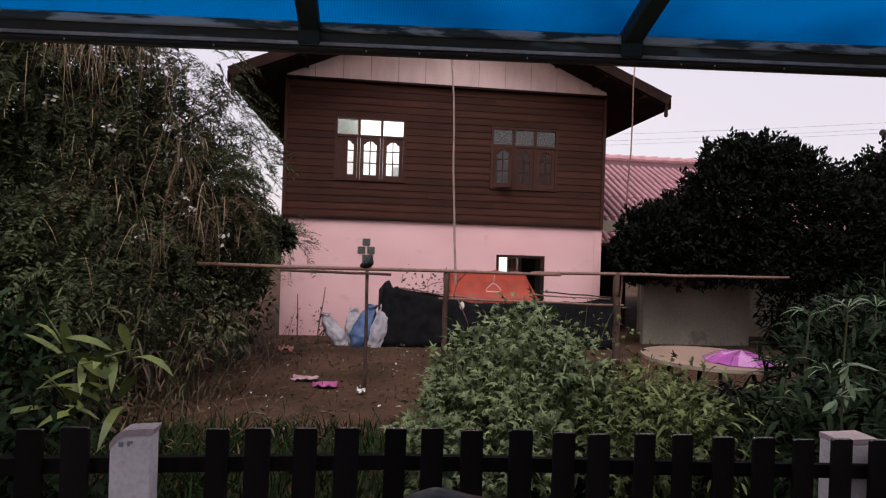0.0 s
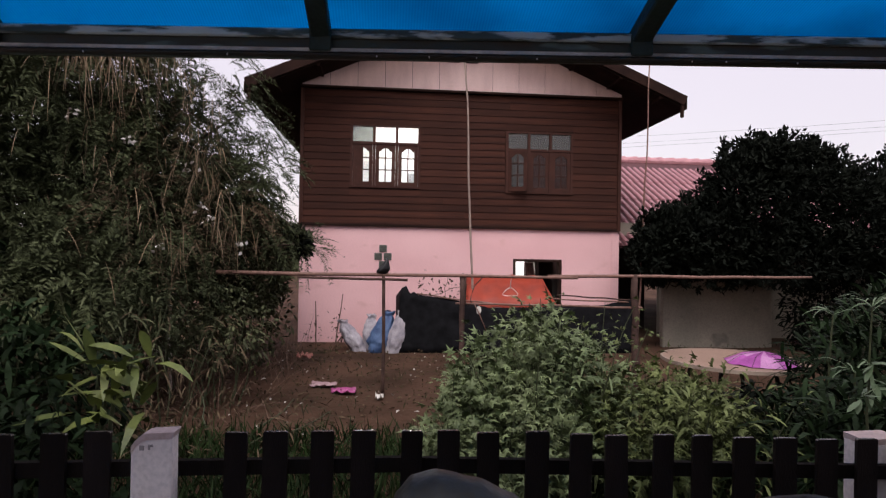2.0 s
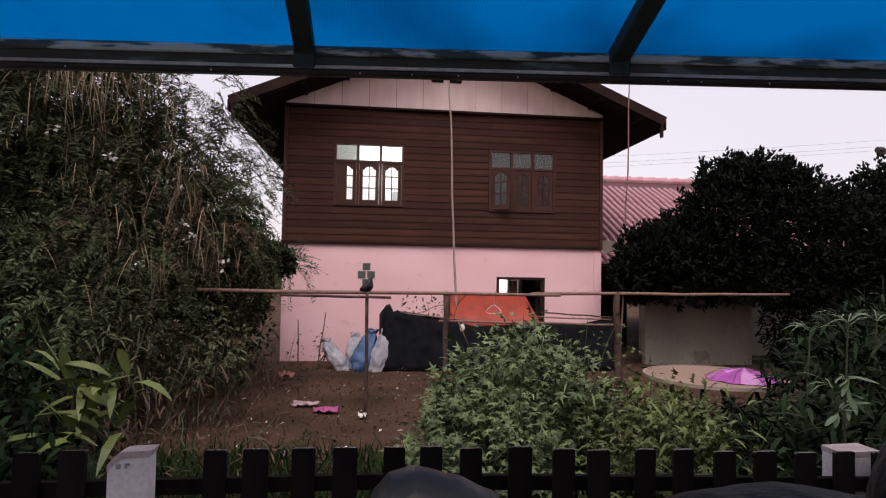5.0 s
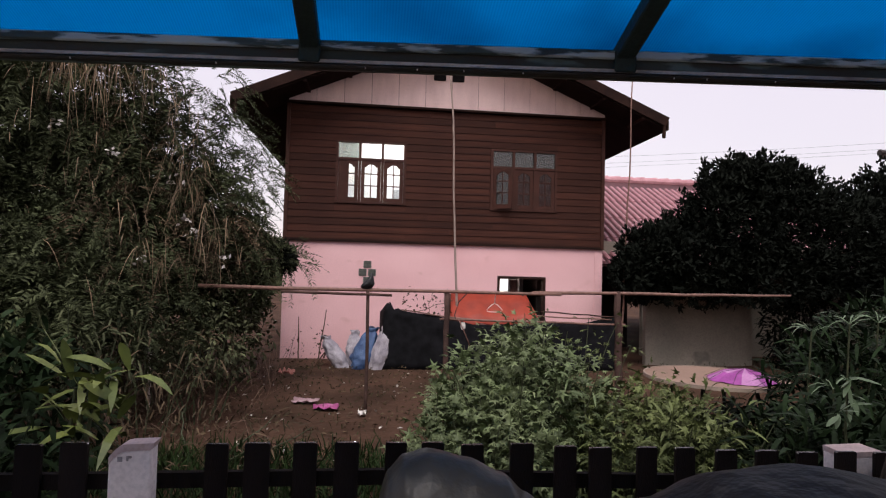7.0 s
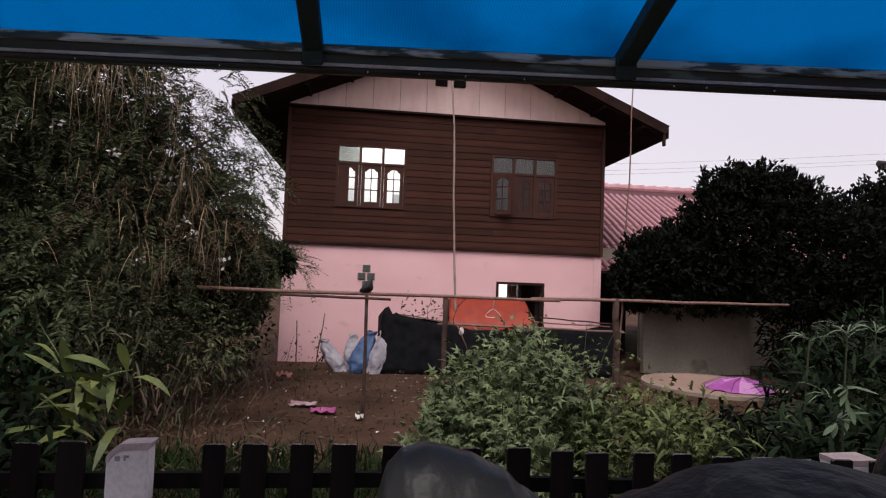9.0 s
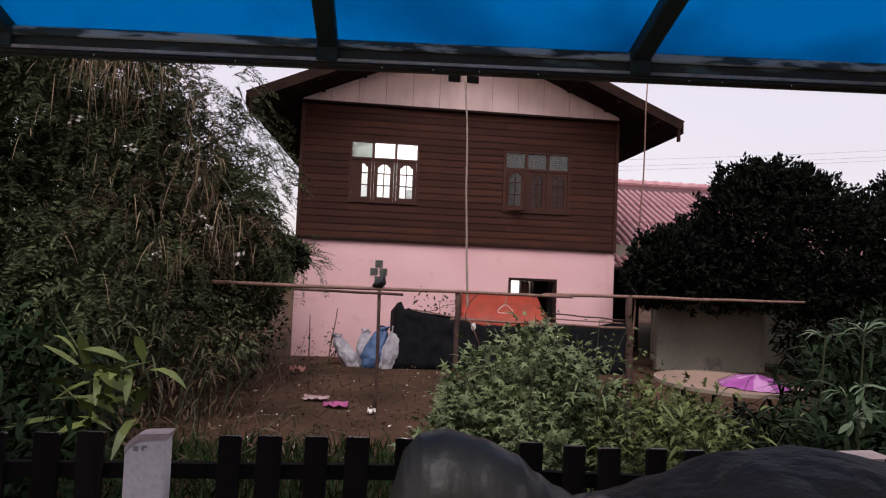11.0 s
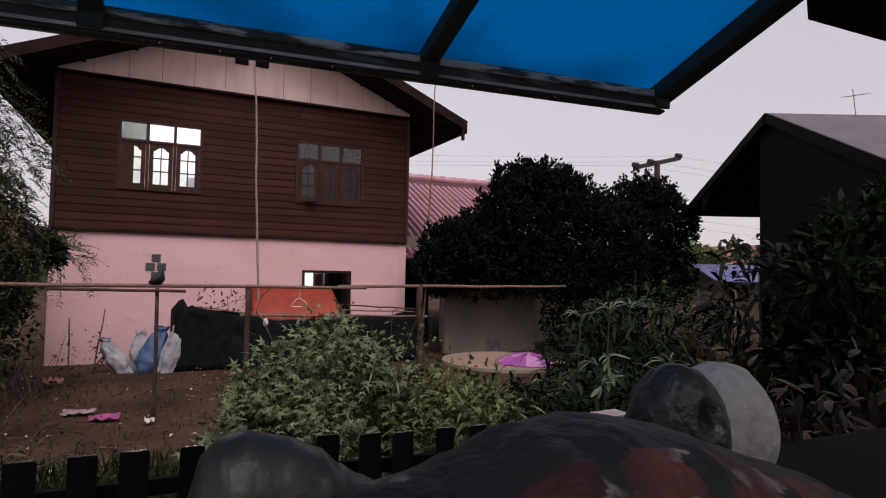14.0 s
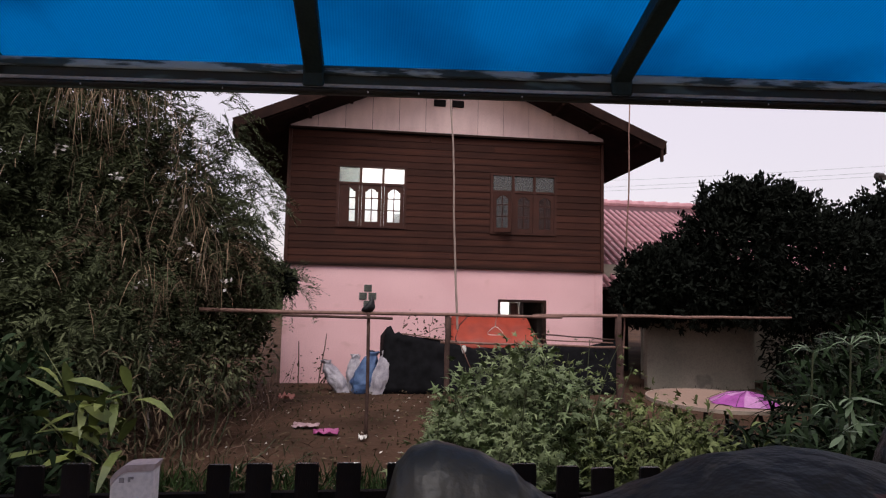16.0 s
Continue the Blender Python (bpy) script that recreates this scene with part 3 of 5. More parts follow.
for k in range(2):
    x0 = W2[0] + (W2[1] - W2[0]) * (k + 1) / 3
    part("curtain", boxm((x0 + 0.03, UPY + 0.06, WZ0 + 0.02), (x0 + 0.45, UPY + 0.075, TRZ - 0.04)), CURTAIN, win_2, "maroon curtain behind the glass")
# the lit room behind the first window
room = bmesh.new()
add_box(room, (HX0 + 0.12, 15.6, STOREY + 0.06), (2.4, 15.7, WALLTOP - 0.02))
add_box(room, (2.3, UPY + 0.12, STOREY + 0.06), (2.4, 15.6, WALLTOP - 0.02))
part("inner_wall", room, INNER, house, "white walls of a lamp-lit upstairs room")
part("room_ceiling", boxm((HX0 + 0.12, UPY + 0.12, WALLTOP - 0.14), (HX1 - 0.12, HB, WALLTOP - 0.04)), INNER, house)
part("tube_lamp", tubem([(0.2, 14.3, 4.74), (1.4, 14.3, 4.74)], 0.02), TUBE, house, "lit white fluorescent tube")
part("cabinet_back", boxm((0.88, 14.9, 2.6), (1.25, 15.55, 3.78), 0.01), mat("grey_cabinet", (0.3, 0.31, 0.31), None, 0.6), house, "grey cabinet seen through the window")
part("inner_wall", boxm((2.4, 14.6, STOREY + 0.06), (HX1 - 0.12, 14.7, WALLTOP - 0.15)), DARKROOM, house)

# gable of pale boards, attic blocks, roof
SLOPE_L, SLOPE_R, RIDGE_Z = 0.4294, 0.4264, 6.88


def gable_z(x):
    return RIDGE_Z - (SLOPE_L * (RIDGE_X - x) if x < RIDGE_X else SLOPE_R * (x - RIDGE_X))


xs = [HX0 + 0.01 + i * (HX1 - HX0 - 0.02) / 12 for i in range(13)]
for a, b in zip(xs, xs[1:]):
    mid = [RIDGE_X] if a < RIDGE_X < b else []
    top = [(b - 0.004, gable_z(b))] + [(m, gable_z(m)) for m in mid] + [(a + 0.004, gable_z(a))]
    bm = prism([(a + 0.004, WALLTOP - 0.03), (b - 0.004, WALLTOP - 0.03)] + top, 0.02)
    bmesh.ops.translate(bm, vec=(0, UPY - 0.06, 0), verts=bm.verts)
    part("gable_panel", bm, GABLE, house)
back = prism([(HX0, WALLTOP - 0.02), (HX1, WALLTOP - 0.02), (RIDGE_X, gable_z(RIDGE_X))], 0.05)
bmesh.ops.translate(back, vec=(0, UPY - 0.035, 0), verts=back.verts)
part("gable_backing", back, DARKWOOD, house)
part("gable_sill", boxm((HX0 - 0.02, UPY - 0.075, WALLTOP - 0.075), (HX1 + 0.02, UPY - 0.02, WALLTOP - 0.03)), DARKWOOD, house)
for c in (1.755, 2.155):
    part("attic_vent", boxm((c - 0.13, UPY - 0.10, 5.965), (c + 0.13, UPY - 0.05, 6.11), 0.01), DARKWALL, house, "dark attic vent block")
EX0, EX1, RY0, RY1 = -2.39, 6.53, 12.58, 22.6
RT = 0.24


def roof_z(x):
    return gable_z(x)


for ex, lab in ((EX0, 1), (EX1, -1)):
    zr, ze = roof_z(RIDGE_X), roof_z(ex)
    rf = part("roof_slope", slab([(ex, RY0, ze + RT), (RIDGE_X, RY0, zr + RT), (RIDGE_X, RY1, zr + RT), (ex, RY1, ze + RT)], 0.04), ROOFTOP, house, "dark sheet roof with deep eaves")
    part("soffit", slab([(ex + lab * 0.02, RY0 + 0.04, ze + 0.06), (RIDGE_X, RY0 + 0.04, zr + 0.06), (RIDGE_X, RY1, zr + 0.06), (ex + lab * 0.02, RY1, ze + 0.06)], 0.05), SOFFIT, house)
    part("barge_board", slab([(ex, RY0 - 0.03, ze + RT + 0.01), (RIDGE_X, RY0 - 0.03, zr + RT + 0.01), (RIDGE_X, RY0 + 0.01, zr + RT + 0.01), (ex, RY0 + 0.01, ze + RT + 0.01)], 0.20), DARKWOOD, house)
    part("eave_board", boxm((min(ex, ex + lab * 0.03), RY0, ze - 0.01), (max(ex, ex + lab * 0.03), RY1, ze + RT - 0.045)), DARKWOOD, house)
    part("gutter_end", boxm((min(ex + lab * 0.07, ex + lab * 0.13), RY0 - 0.02, ze + RT - 0.42), (max(ex + lab * 0.07, ex + lab * 0.13), RY0 + 0.05, ze + RT - 0.12), 0.01), DARKWOOD, house)
    for k in range(5):
        x = ex + lab * (0.55 + 0.85 * k)
        z = roof_z(x) + 0.012
        part("purlin", boxm((x - 0.03, RY0 + 0.03, z - 0.05), (x + 0.035, UPY - 0.08, z)), DARKWOOD, house)

# ---- annex with a red tiled roof beyond the house ----
annex = thing("annex_house", "low rendered house with a ribbed red tile roof", "house")
AX0, AX1, AY = 5.62, 13.5, 14.4
aw = bmesh.new()
add_box(aw, (6.86, AY, 0), (AX1, AY + 0.15, 2.7))
part("front_wall", aw, PALEWALL, annex, "pale grey-brown stained rendered wall")
part("lintel", boxm((AX0, AY, 2.1), (6.86, AY + 0.15, 2.7)), PALEWALL, annex)
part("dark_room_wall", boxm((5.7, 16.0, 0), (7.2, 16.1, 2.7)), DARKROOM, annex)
part("side_wall", boxm((AX1 - 0.15, AY + 0.15, 0), (AX1, 24, 2.7)), PALEWALL, annex)
R_Y0, R_Z0, R_Y1, R_Z1 = 13.9, 2.15, 19.6, 5.0
# pans coloured dark to stand for the shadow lines between the ribs
TILEPAN = mat("tile_pan_shadow", (0.11, 0.042, 0.048), (0.07, 0.028, 0.032), 0.6, 5, 40, 0.2)
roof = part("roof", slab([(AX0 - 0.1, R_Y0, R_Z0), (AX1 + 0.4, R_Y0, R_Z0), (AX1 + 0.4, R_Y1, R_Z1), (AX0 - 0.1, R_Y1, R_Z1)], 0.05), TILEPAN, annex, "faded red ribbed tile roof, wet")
part("roof", slab([(AX0 - 0.1, R_Y1, R_Z1), (AX1 + 0.4, R_Y1, R_Z1), (AX1 + 0.4, 25.3, R_Z0), (AX0 - 0.1, 25.3, R_Z0)], 0.05), REDTILE, annex)
slope_len = math.hypot(R_Y1 - R_Y0, R_Z1 - R_Z0)
sy, sz = (R_Y1 - R_Y0) / slope_len, (R_Z1 - R_Z0) / slope_len
rib_bm = tubem([(0, 0, 0), (0, sy * 1.42, sz * 1.42 - 0.012)], [0.058, 0.048], 8)
rib_me = bpy.data.meshes.new("tile_rib")
rib_bm.to_mesh(rib_me)
rib_me.materials.append(REDTILE)
count = 0
for i in range(38):
    for k in range(4):
        rb = new("tile_rib", rib_me)
        rb.parent = roof
        s = 1.42 * k
        rb.location = (AX0 + 0.05 + i * 0.205, R_Y0 + sy * s, R_Z0 + sz * s + 0.02 + 0.004 * (i % 3))
for i in range(20):
    x = AX0 - 0.1 + i * 0.42
    part("ridge_tile", tubem([(x, R_Y1, R_Z1 + 0.03), (x + 0.44, R_Y1, R_Z1 + 0.05)], [0.12, 0.14], 10), REDTILE, annex)

tagged(put_mesh("wall_garden", boxm((6.27, 12.98, -0.05), (8.72, 13.13, 1.85), 0.01), PALEWALL), "low pale stained garden wall under the trees", "wall", kind="structure")

# ---- the porch awning over the camera ----
awning = thing("awning", "blue translucent awning on a green-painted steel frame", "awning")
AW_A = math.atan2(-0.095, 1.0)
SL = math.tan(radians(19.0))
O = Vector((0.161, 3.175, 2.752))
AXV = Vector((math.cos(AW_A), math.sin(AW_A), 0))
AYV = Vector((0.010, 1.0, 0))


def on_awning(u, v, h=0.0):
    """u along the front edge, v back from it, h above."""
    return O + AXV * u - AYV * v + Vector((0, 0, SL * v + h))


RAFT = (-3.76, -2.5, -1.26, 0.005, 1.225, 2.40)
U0, U1, BACK = -3.8, 2.425, 3.4


def bar(a, b, wide, high, up=Vector((0, 0, 1))):
    """A square steel bar from a to b."""
    bm = bmesh.new()
    d = (b - a).normalized()
    s = d.cross(up).normalized()
    u = s.cross(d)
    vs = [[bm.verts.new(p + s * sx * wide / 2 + u * sz * high / 2) for sx, sz in ((-1, -1), (1, -1), (1, 1), (-1, 1))] for p in (a, b)]
    bm.faces.new(vs[0][::-1])
    bm.faces.new(vs[1])
    for i in range(4):
        bm.faces.new((vs[0][i], vs[0][(i + 1) % 4], vs[1][(i + 1) % 4], vs[1][i]))
    bmesh.ops.recalc_face_normals(bm, faces=bm.faces)
    bmesh.ops.bevel(bm, geom=bm.edges[:], offset=0.006, segments=1, affect="EDGES")
    return bm


part("front_beam", bar(on_awning(U0, 0.004, -0.058), on_awning(U1, 0.004, -0.058), 0.03, 0.104), BEAMSTAIN, awning, "dark green steel front beam, dented and stained")
part("upper_rail", bar(on_awning(U0, 0.028, -0.026), on_awning(U1, 0.028, -0.026), 0.018, 0.036), STEELGREEN, awning, "pale green painted rail with flaking paint")
part("lower_flange", bar(on_awning(U0, 0.012, -0.102), on_awning(U1, 0.012, -0.102), 0.052, 0.016), RUST, awning, "dark rusty lower flange of the beam")
part("drip_lip", bar(on_awning(U0, 0.040, -0.097), on_awning(U1, 0.040, -0.097), 0.006, 0.012), GUTTERLIP, awning, "thin pale lip along the beam")
for u in RAFT:
    edge = u > 2
    part("rafter", bar(on_awning(u + 0.012 * edge, 0.0, -0.022), on_awning(u + 0.012 * edge, BACK, -0.022), 0.105 if edge else 0.075, 0.075 if edge else 0.06), STEELDARK, awning)
    part("joint_plate", bar(on_awning(u - 0.042, 0.044, -0.062), on_awning(u + 0.042, 0.044, -0.062), 0.010, 0.085), STEELDARK, awning)
for v in (1.35, 2.9):
    part("cross_bar", bar(on_awning(U0, v, -0.02), on_awning(U1, v, -0.02), 0.05, 0.05), STEELGREEN, awning)
for a, b in zip(RAFT, RAFT[1:]):
    sheet = slab([on_awning(a + 0.005, -0.06, 0.018), on_awning(b - 0.005, -0.06, 0.018), on_awning(b - 0.005, BACK, 0.018), on_awning(a + 0.005, BACK, 0.018)], 0.008)
    part("sheet", sheet, POLY, awning, "blue fluted plastic sheet")
for u in (-3.76, 2.41):
    p = on_awning(u, 0.02)
    part("post", boxm((p.x - 0.04, p.y - 3.0, 0.3), (p.x + 0.04, p.y - 2.92, p.z + 2.9 * SL - 0.03), 0.005), STEELGREEN, awning)
# raindrops hanging under the lip, coloured white for their glints
for u in (0.22, 0.42, 0.60, 0.83, 1.42, 1.55, -0.35, 1.82, -0.9):
    drop = bmesh.new()
    bmesh.ops.create_uvsphere(drop, u_segments=8, v_segments=6, radius=0.003)
    for v in drop.verts:
        v.co.z *= 1.5
    bmesh.ops.translate(drop, vec=on_awning(u, 0.036, -0.116), verts=drop.verts)
    part("water_drop", drop, POSTWHITE, awning, smooth=True)

# the neighbouring porch roof's corner, dark, right of the awning
eave = thing("porch_eave", "dark corner of the porch roof with a gutter", "roof eave")
part("roof_sheet", slab([(2.80, 1.0, 3.10), (5.6, 1.4, 3.10), (5.6, -2.9, 3.78), (2.80, -2.9, 3.78)], 0.05), DARKWOOD, eave)
part("fascia", slab([(2.60, 2.24, 2.97), (5.6, 2.17, 2.99), (5.6, 1.0, 3.07), (2.60, 0.9, 3.07)], 0.12), DARKWOOD, eave)
part("post", boxm((4.9, 1.2, -0.05), (5.0, 1.3, 2.9), 0.01), DARKWOOD, eave)

# ---- fence of dark pickets between white posts ----
fence = thing("picket_fence", "low dark wooden picket fence between white concrete posts", "fence")
FY = 3.27
pk = prism([(-0.05, 0.0), (0.05, 0.0), (0.05, 1.0), (0.045, 1.006), (-0.045, 1.006), (-0.05, 1.0)], 0.018)
pk_me = bpy.data.meshes.new("picket")
pk.to_mesh(pk_me)
pk_me.materials.append(PICKET)
pk_me.materials.append(TOPSHEEN)
def picket_x(i):
    return 0.17 + 0.176 * i + 0.0006 * i * i


def fence_top(x):
    return 1.172 - 0.031 * max(0.0, x - 0.5)


# wet picket ends get a lighter colour that paints the sky's sheen
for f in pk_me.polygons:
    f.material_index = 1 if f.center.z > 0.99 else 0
for i in range(-24, 28):
    x = picket_x(i)
    if abs(x + 0.443) < 0.11 or abs(x + 3.57) < 0.13:
        continue
    o = new("picket", pk_me)
    o.parent = fence
    r = random.Random(i)
    o.location = (x + r.uniform(-0.010, 0.010), FY + 0.02, 0.185)
    o.rotation_euler = (0, radians(r.uniform(-1.0, 1.0)), 0)
    o.scale = (r.uniform(0.86, 1.02), 1, (fence_top(x) - 0.185) * r.uniform(0.993, 1.003))
part("fence_rail", boxm((-4.3, FY + 0.042, 0.35), (5.2, FY + 0.072, 0.405), 0.004), PICKET, fence)
part("fence_rail", slab([(-4.3, FY + 0.042, 1.055), (0.5, FY + 0.042, 1.055), (0.5, FY + 0.072, 1.055), (-4.3, FY + 0.072, 1.055)], 0.06), PICKET, fence)
part("fence_rail", slab([(0.5, FY + 0.042, 1.055), (5.2, FY + 0.042, 0.91), (5.2, FY + 0.072, 0.91), (0.5, FY + 0.072, 1.055)], 0.06), PICKET, fence)


def fence_post(x, hw, top, y, deep, shoulder=0.046):
    """Square concrete post: one shoulder rounded off, a worn cap band on top."""
    p = tagged(new("fence_post"), "white-painted concrete fence post with one rounded shoulder", "fence post", "fence posts")
    curve = [(hw * (1 - 2 * q), top - 0.006 * q - shoulder * max(0.0, (q - 0.6) / 0.4) ** 2) for q in (0.02, 0.3, 0.6, 0.7, 0.8, 0.9, 1.0)]
    for nm, out, mm, lab in (("shaft", [(-hw, 0), (hw, 0)] + [(a, b - 0.026) for a, b in curve], POSTWHITE, ""), ("cap_band", [(a, b - 0.0255) for a, b in curve[::-1]] + [(a + (0.010 if a > 0.9 * hw else 0), b) for a, b in curve], POSTPINK, "worn pinkish band over the post's head")):
        bm = prism(out, deep)
        bmesh.ops.bevel(bm, geom=[e for e in bm.edges if abs(e.verts[0].co.y - e.verts[1].co.y) < 1e-6 and nm == "shaft"], offset=0.006, segments=1, affect="EDGES")
        bmesh.ops.translate(bm, vec=(x, y, 0), verts=bm.verts)
        part(nm, bm, mm, p, lab)
    return p


fp = fence_post(-0.443, 0.076, 1.204, FY - 0.075, 0.08)
part("faded_mark", boxm((-0.486, FY - 0.080, 1.138), (-0.470, FY - 0.0745, 1.155)), MARK, fp, "faded dark painted mark")
part("faded_mark", boxm((-0.455, FY - 0.080, 1.140), (-0.448, FY - 0.0745, 1.158)), MARK, fp, "faded dark painted mark")
part("faded_mark", boxm((-0.448, FY - 0.080, 1.150), (-0.437, FY - 0.0745, 1.158)), MARK, fp, "faded dark painted mark")
fence_post(2.69, 0.092, 1.098, FY + 0.08, 0.13, 0.0)
fence_post(-3.57, 0.076, 1.207, FY - 0.075, 0.11)

# ---- ledge with boulders close to the camera ----
LEDGE_TOP = 1.585
tagged(put_mesh("stone_ledge", boxm((0.30, 1.0, 0.3), (2.1, 1.50, LEDGE_TOP), 0.02), LEDGE), "dark mossy block ledge beside the porch", "ledge", kind="structure")


def along(keys, x):
    """Smooth height along a list of (x, z) keys."""
    for (a, za), (b, zb) in zip(keys, keys[1:]):
        if x <= b:
            q = max(0.0, (x - a) / (b - a))
            q = q * q * (3 - 2 * q) * 0.5 + q * 0.5
            return za + (zb - za) * q
    return keys[-1][1]


def boulder(label, keys, yc, half, material, seed, bumpy=0.004, lean=0.0, split=None):
    """A worn stone: a humped ridge of the given heights, rounded to front and back, resting on the ledge."""
    bm = bmesh.new()
    x0, x1 = keys[0][0], keys[-1][0]
    nx, ny = 170, 90
    rows = []
    for i in range(nx + 1):
        q = i / nx
        x = x0 + (x1 - x0) * q
        end = min(1.0, math.sin(math.pi * min(max(q, 0.002), 0.998)) * 2.2) ** 0.5
        w = half * (0.35 + 0.65 * end)
        z1 = along(keys, x)
        row = []
        for k in range(ny + 1):
            a = math.pi * k / ny
            c, sn = -math.cos(a), math.sin(a)
            p = Vector((x, yc + w * math.copysign(abs(c) ** 0.85, c) + lean * (1 - sn), LEDGE_TOP - 0.004 + (z1 - LEDGE_TOP) * sn ** 0.75))
            d = bumpy * noise.noise(p * 16 + Vector((seed, 0, 0))) + 0.35 * bumpy * noise.noise(p * 60 + Vector((0, seed, 0)))
            p += Vector((0, c, sn)) * d * min(1.0, sn * 4)
            row.append(bm.verts.new(p))
        rows.append(row)
    for r, t in zip(rows, rows[1:]):
        for k in range(ny):
            bm.faces.new((r[k], t[k], t[k + 1], r[k + 1]))
    bm.faces.new(rows[0])
    bm.faces.new(rows[-1][::-1])
    bm.faces.new([r[0] for r in rows][::-1] + [r[-1] for r in rows])
    bmesh.ops.recalc_face_normals(bm, faces=bm.faces)
    ob = put_mesh("boulder", bm, material, smooth=True)
    if split:
        for f in ob.data.polygons:
            f.material_index = 1 if split(f.center) else 0
    return tagged(ob, label, "boulder", "boulders on the ledge")


boulder("large dark weathered boulder with worn red patches", [(0.43, 1.60), (0.48, 1.70), (0.535, 1.727), (0.577, 1.735), (0.606, 1.745), (0.646, 1.762), (0.69, 1.765), (0.75, 1.756), (0.774, 1.750), (0.809, 1.735), (0.883, 1.714), (0.95, 1.685), (1.02, 1.655), (1.10, 1.60)], 1.152, 0.125, [ROCKDARK, ROCKRED], 3, 0.0032, 0.0, lambda c: c.y < 1.105 and 0.60 < c.x < 0.90 and noise.noise(c * 20) + 0.4 * noise.noise(c * 55) > -0.16 + 4.0 * max(0.0, c.y - 1.08))
boulder("rounded grey stone with a pale worn top on the ledge", [(0.425, 1.62), (0.436, 1.69), (0.446, 1.722), (0.458, 1.735), (0.476, 1.740), (0.508, 1.732), (0.537, 1.720), (0.555, 1.704), (0.573, 1.692), (0.63, 1.65), (0.68, 1.60)], 1.30, 0.055, STONEWET, 8, 0.0016)

def ornament():
    """A worn stone ornament, one plain shape: a dark rounded front with a hollow and a paler body behind it."""
    bm = bmesh.new()
    for c, s, hollow in (((0.930, 1.292, 1.690), (0.054, 0.055, 0.080), True), ((1.022, 1.315, 1.678), (0.077, 0.060, 0.084), False)):
        got = bmesh.ops.create_icosphere(bm, subdivisions=5, radius=1)["verts"]
        for v in got:
            p = v.co.copy()
            k = 1 + 0.05 * noise.noise(p * 1.7 + Vector(c) * 7) + 0.02 * noise.noise(p * 6)
            if hollow:
                d = (p - Vector((-0.10, -0.92, 0.38))).length
                k -= 0.45 * max(0.0, 1 - d / 0.24) ** 0.5
            v.co = Vector((p.x * s[0], p.y * s[1], p.z * s[2])) * k + Vector(c)
            v.co.z = max(v.co.z, LEDGE_TOP - 0.003)
    ob = put_mesh("stone_ornament", bm, [ROCKGREY, STONEPALE], smooth=True)
    half = len(ob.data.polygons) // 2
    for n_, f in enumerate(ob.data.polygons):
        f.material_index = 1 if n_ >= half else 0
    return tagged(ob, "worn grey and pale rounded stone garden ornament", "ornament")


ornament()

# ---- yard: clothes rail, poles, pen, sacks, table ----
RAILY = 8.7
rail = thing("clothes_rail", "long weathered bamboo clothes rail across wooden posts", "clothes rail")
part("rail_pole", tubem(wobbly((-1.75, RAILY, 1.615), (3.0, RAILY, 1.60), 9, 0.008, 3), [0.026, 0.026, 0.025, 0.024, 0.024, 0.023, 0.022, 0.021, 0.02, 0.019], 8), BAMBOO, rail, smooth=True)
part("rail_pole", tubem(wobbly((2.6, RAILY + 0.03, 1.615), (6.4, RAILY + 0.03, 1.655), 7, 0.008, 5), [0.024, 0.023, 0.022, 0.022, 0.021, 0.02, 0.018, 0.016], 8), BAMBOO, rail, smooth=True)
part("short_stick", tubem(wobbly((-0.72, RAILY - 0.05, 1.565), (0.70, RAILY - 0.05, 1.545), 5, 0.006, 6), 0.018, 8), POLEWOOD, rail, smooth=True)
part("thin_post", tubem(wobbly((0.40, RAILY, -0.05), (0.385, RAILY, 1.60), 5, 0.006, 9), 0.022, 8), POLEWOOD, rail, smooth=True)
part("post", tubem(wobbly((1.44, RAILY + 0.03, -0.05), (1.43, RAILY + 0.03, 1.625), 6, 0.008, 10), 0.036, 10), POLEWOOD, rail, smooth=True)
part("post", tubem(wobbly((3.87, RAILY + 0.05, -0.05), (3.82, RAILY + 0.05, 1.66), 6, 0.012, 11), [0.062, 0.058, 0.054, 0.05, 0.048, 0.046, 0.044], 10), POLEWOOD, rail, smooth=True)
part("lower_stick", tubem(wobbly((1.35, 8.78, 1.235), (3.95, 8.78, 1.20), 6, 0.01, 12), 0.015, 7), BAMBOO, rail, smooth=True)
part("upper_stick", tubem(wobbly((2.75, 8.80, 1.36), (3.86, 8.80, 1.30), 5, 0.01, 13), 0.010, 7), POLEWOOD, rail, smooth=True)

bag = bmesh.new()
bmesh.ops.create_icosphere(bag, subdivisions=3, radius=1)
for v in bag.verts:
    p = v.co.copy()
    k = 1 + 0.22 * noise.noise(p * 2 + Vector((4, 0, 0)))
    lean = 0.45 * (p.z + 1)
    v.co = Vector((0.355 + 0.070 * p.x * k * (1.0 - 0.62 * p.z) + 0.085 * lean, RAILY + 0.06 * p.y * k, 1.700 + 0.085 * p.z * k + 0.05 * max(0.0, p.z) ** 3))
tagged(put_mesh("black_bag", bag, BLACKBAG, smooth=True), "crumpled black plastic bag on the clothes rail", "plastic bag")

hanger = thing("clothes_hanger", "pale wire clothes hanger hooked on the rail", "clothes hanger")
hx, hz = 2.09, 1.40
loop = [(hx + q * 0.105, RAILY + 0.06, hz + w * 0.055) for q, w in ((0, 1.1), (0.35, 0.75), (0.8, 0.0), (1.0, -0.5), (0.9, -0.9), (0.4, -1.0), (-0.4, -1.0), (-0.9, -0.9), (-1.0, -0.5), (-0.8, 0.0), (-0.35, 0.75), (0, 1.1))]
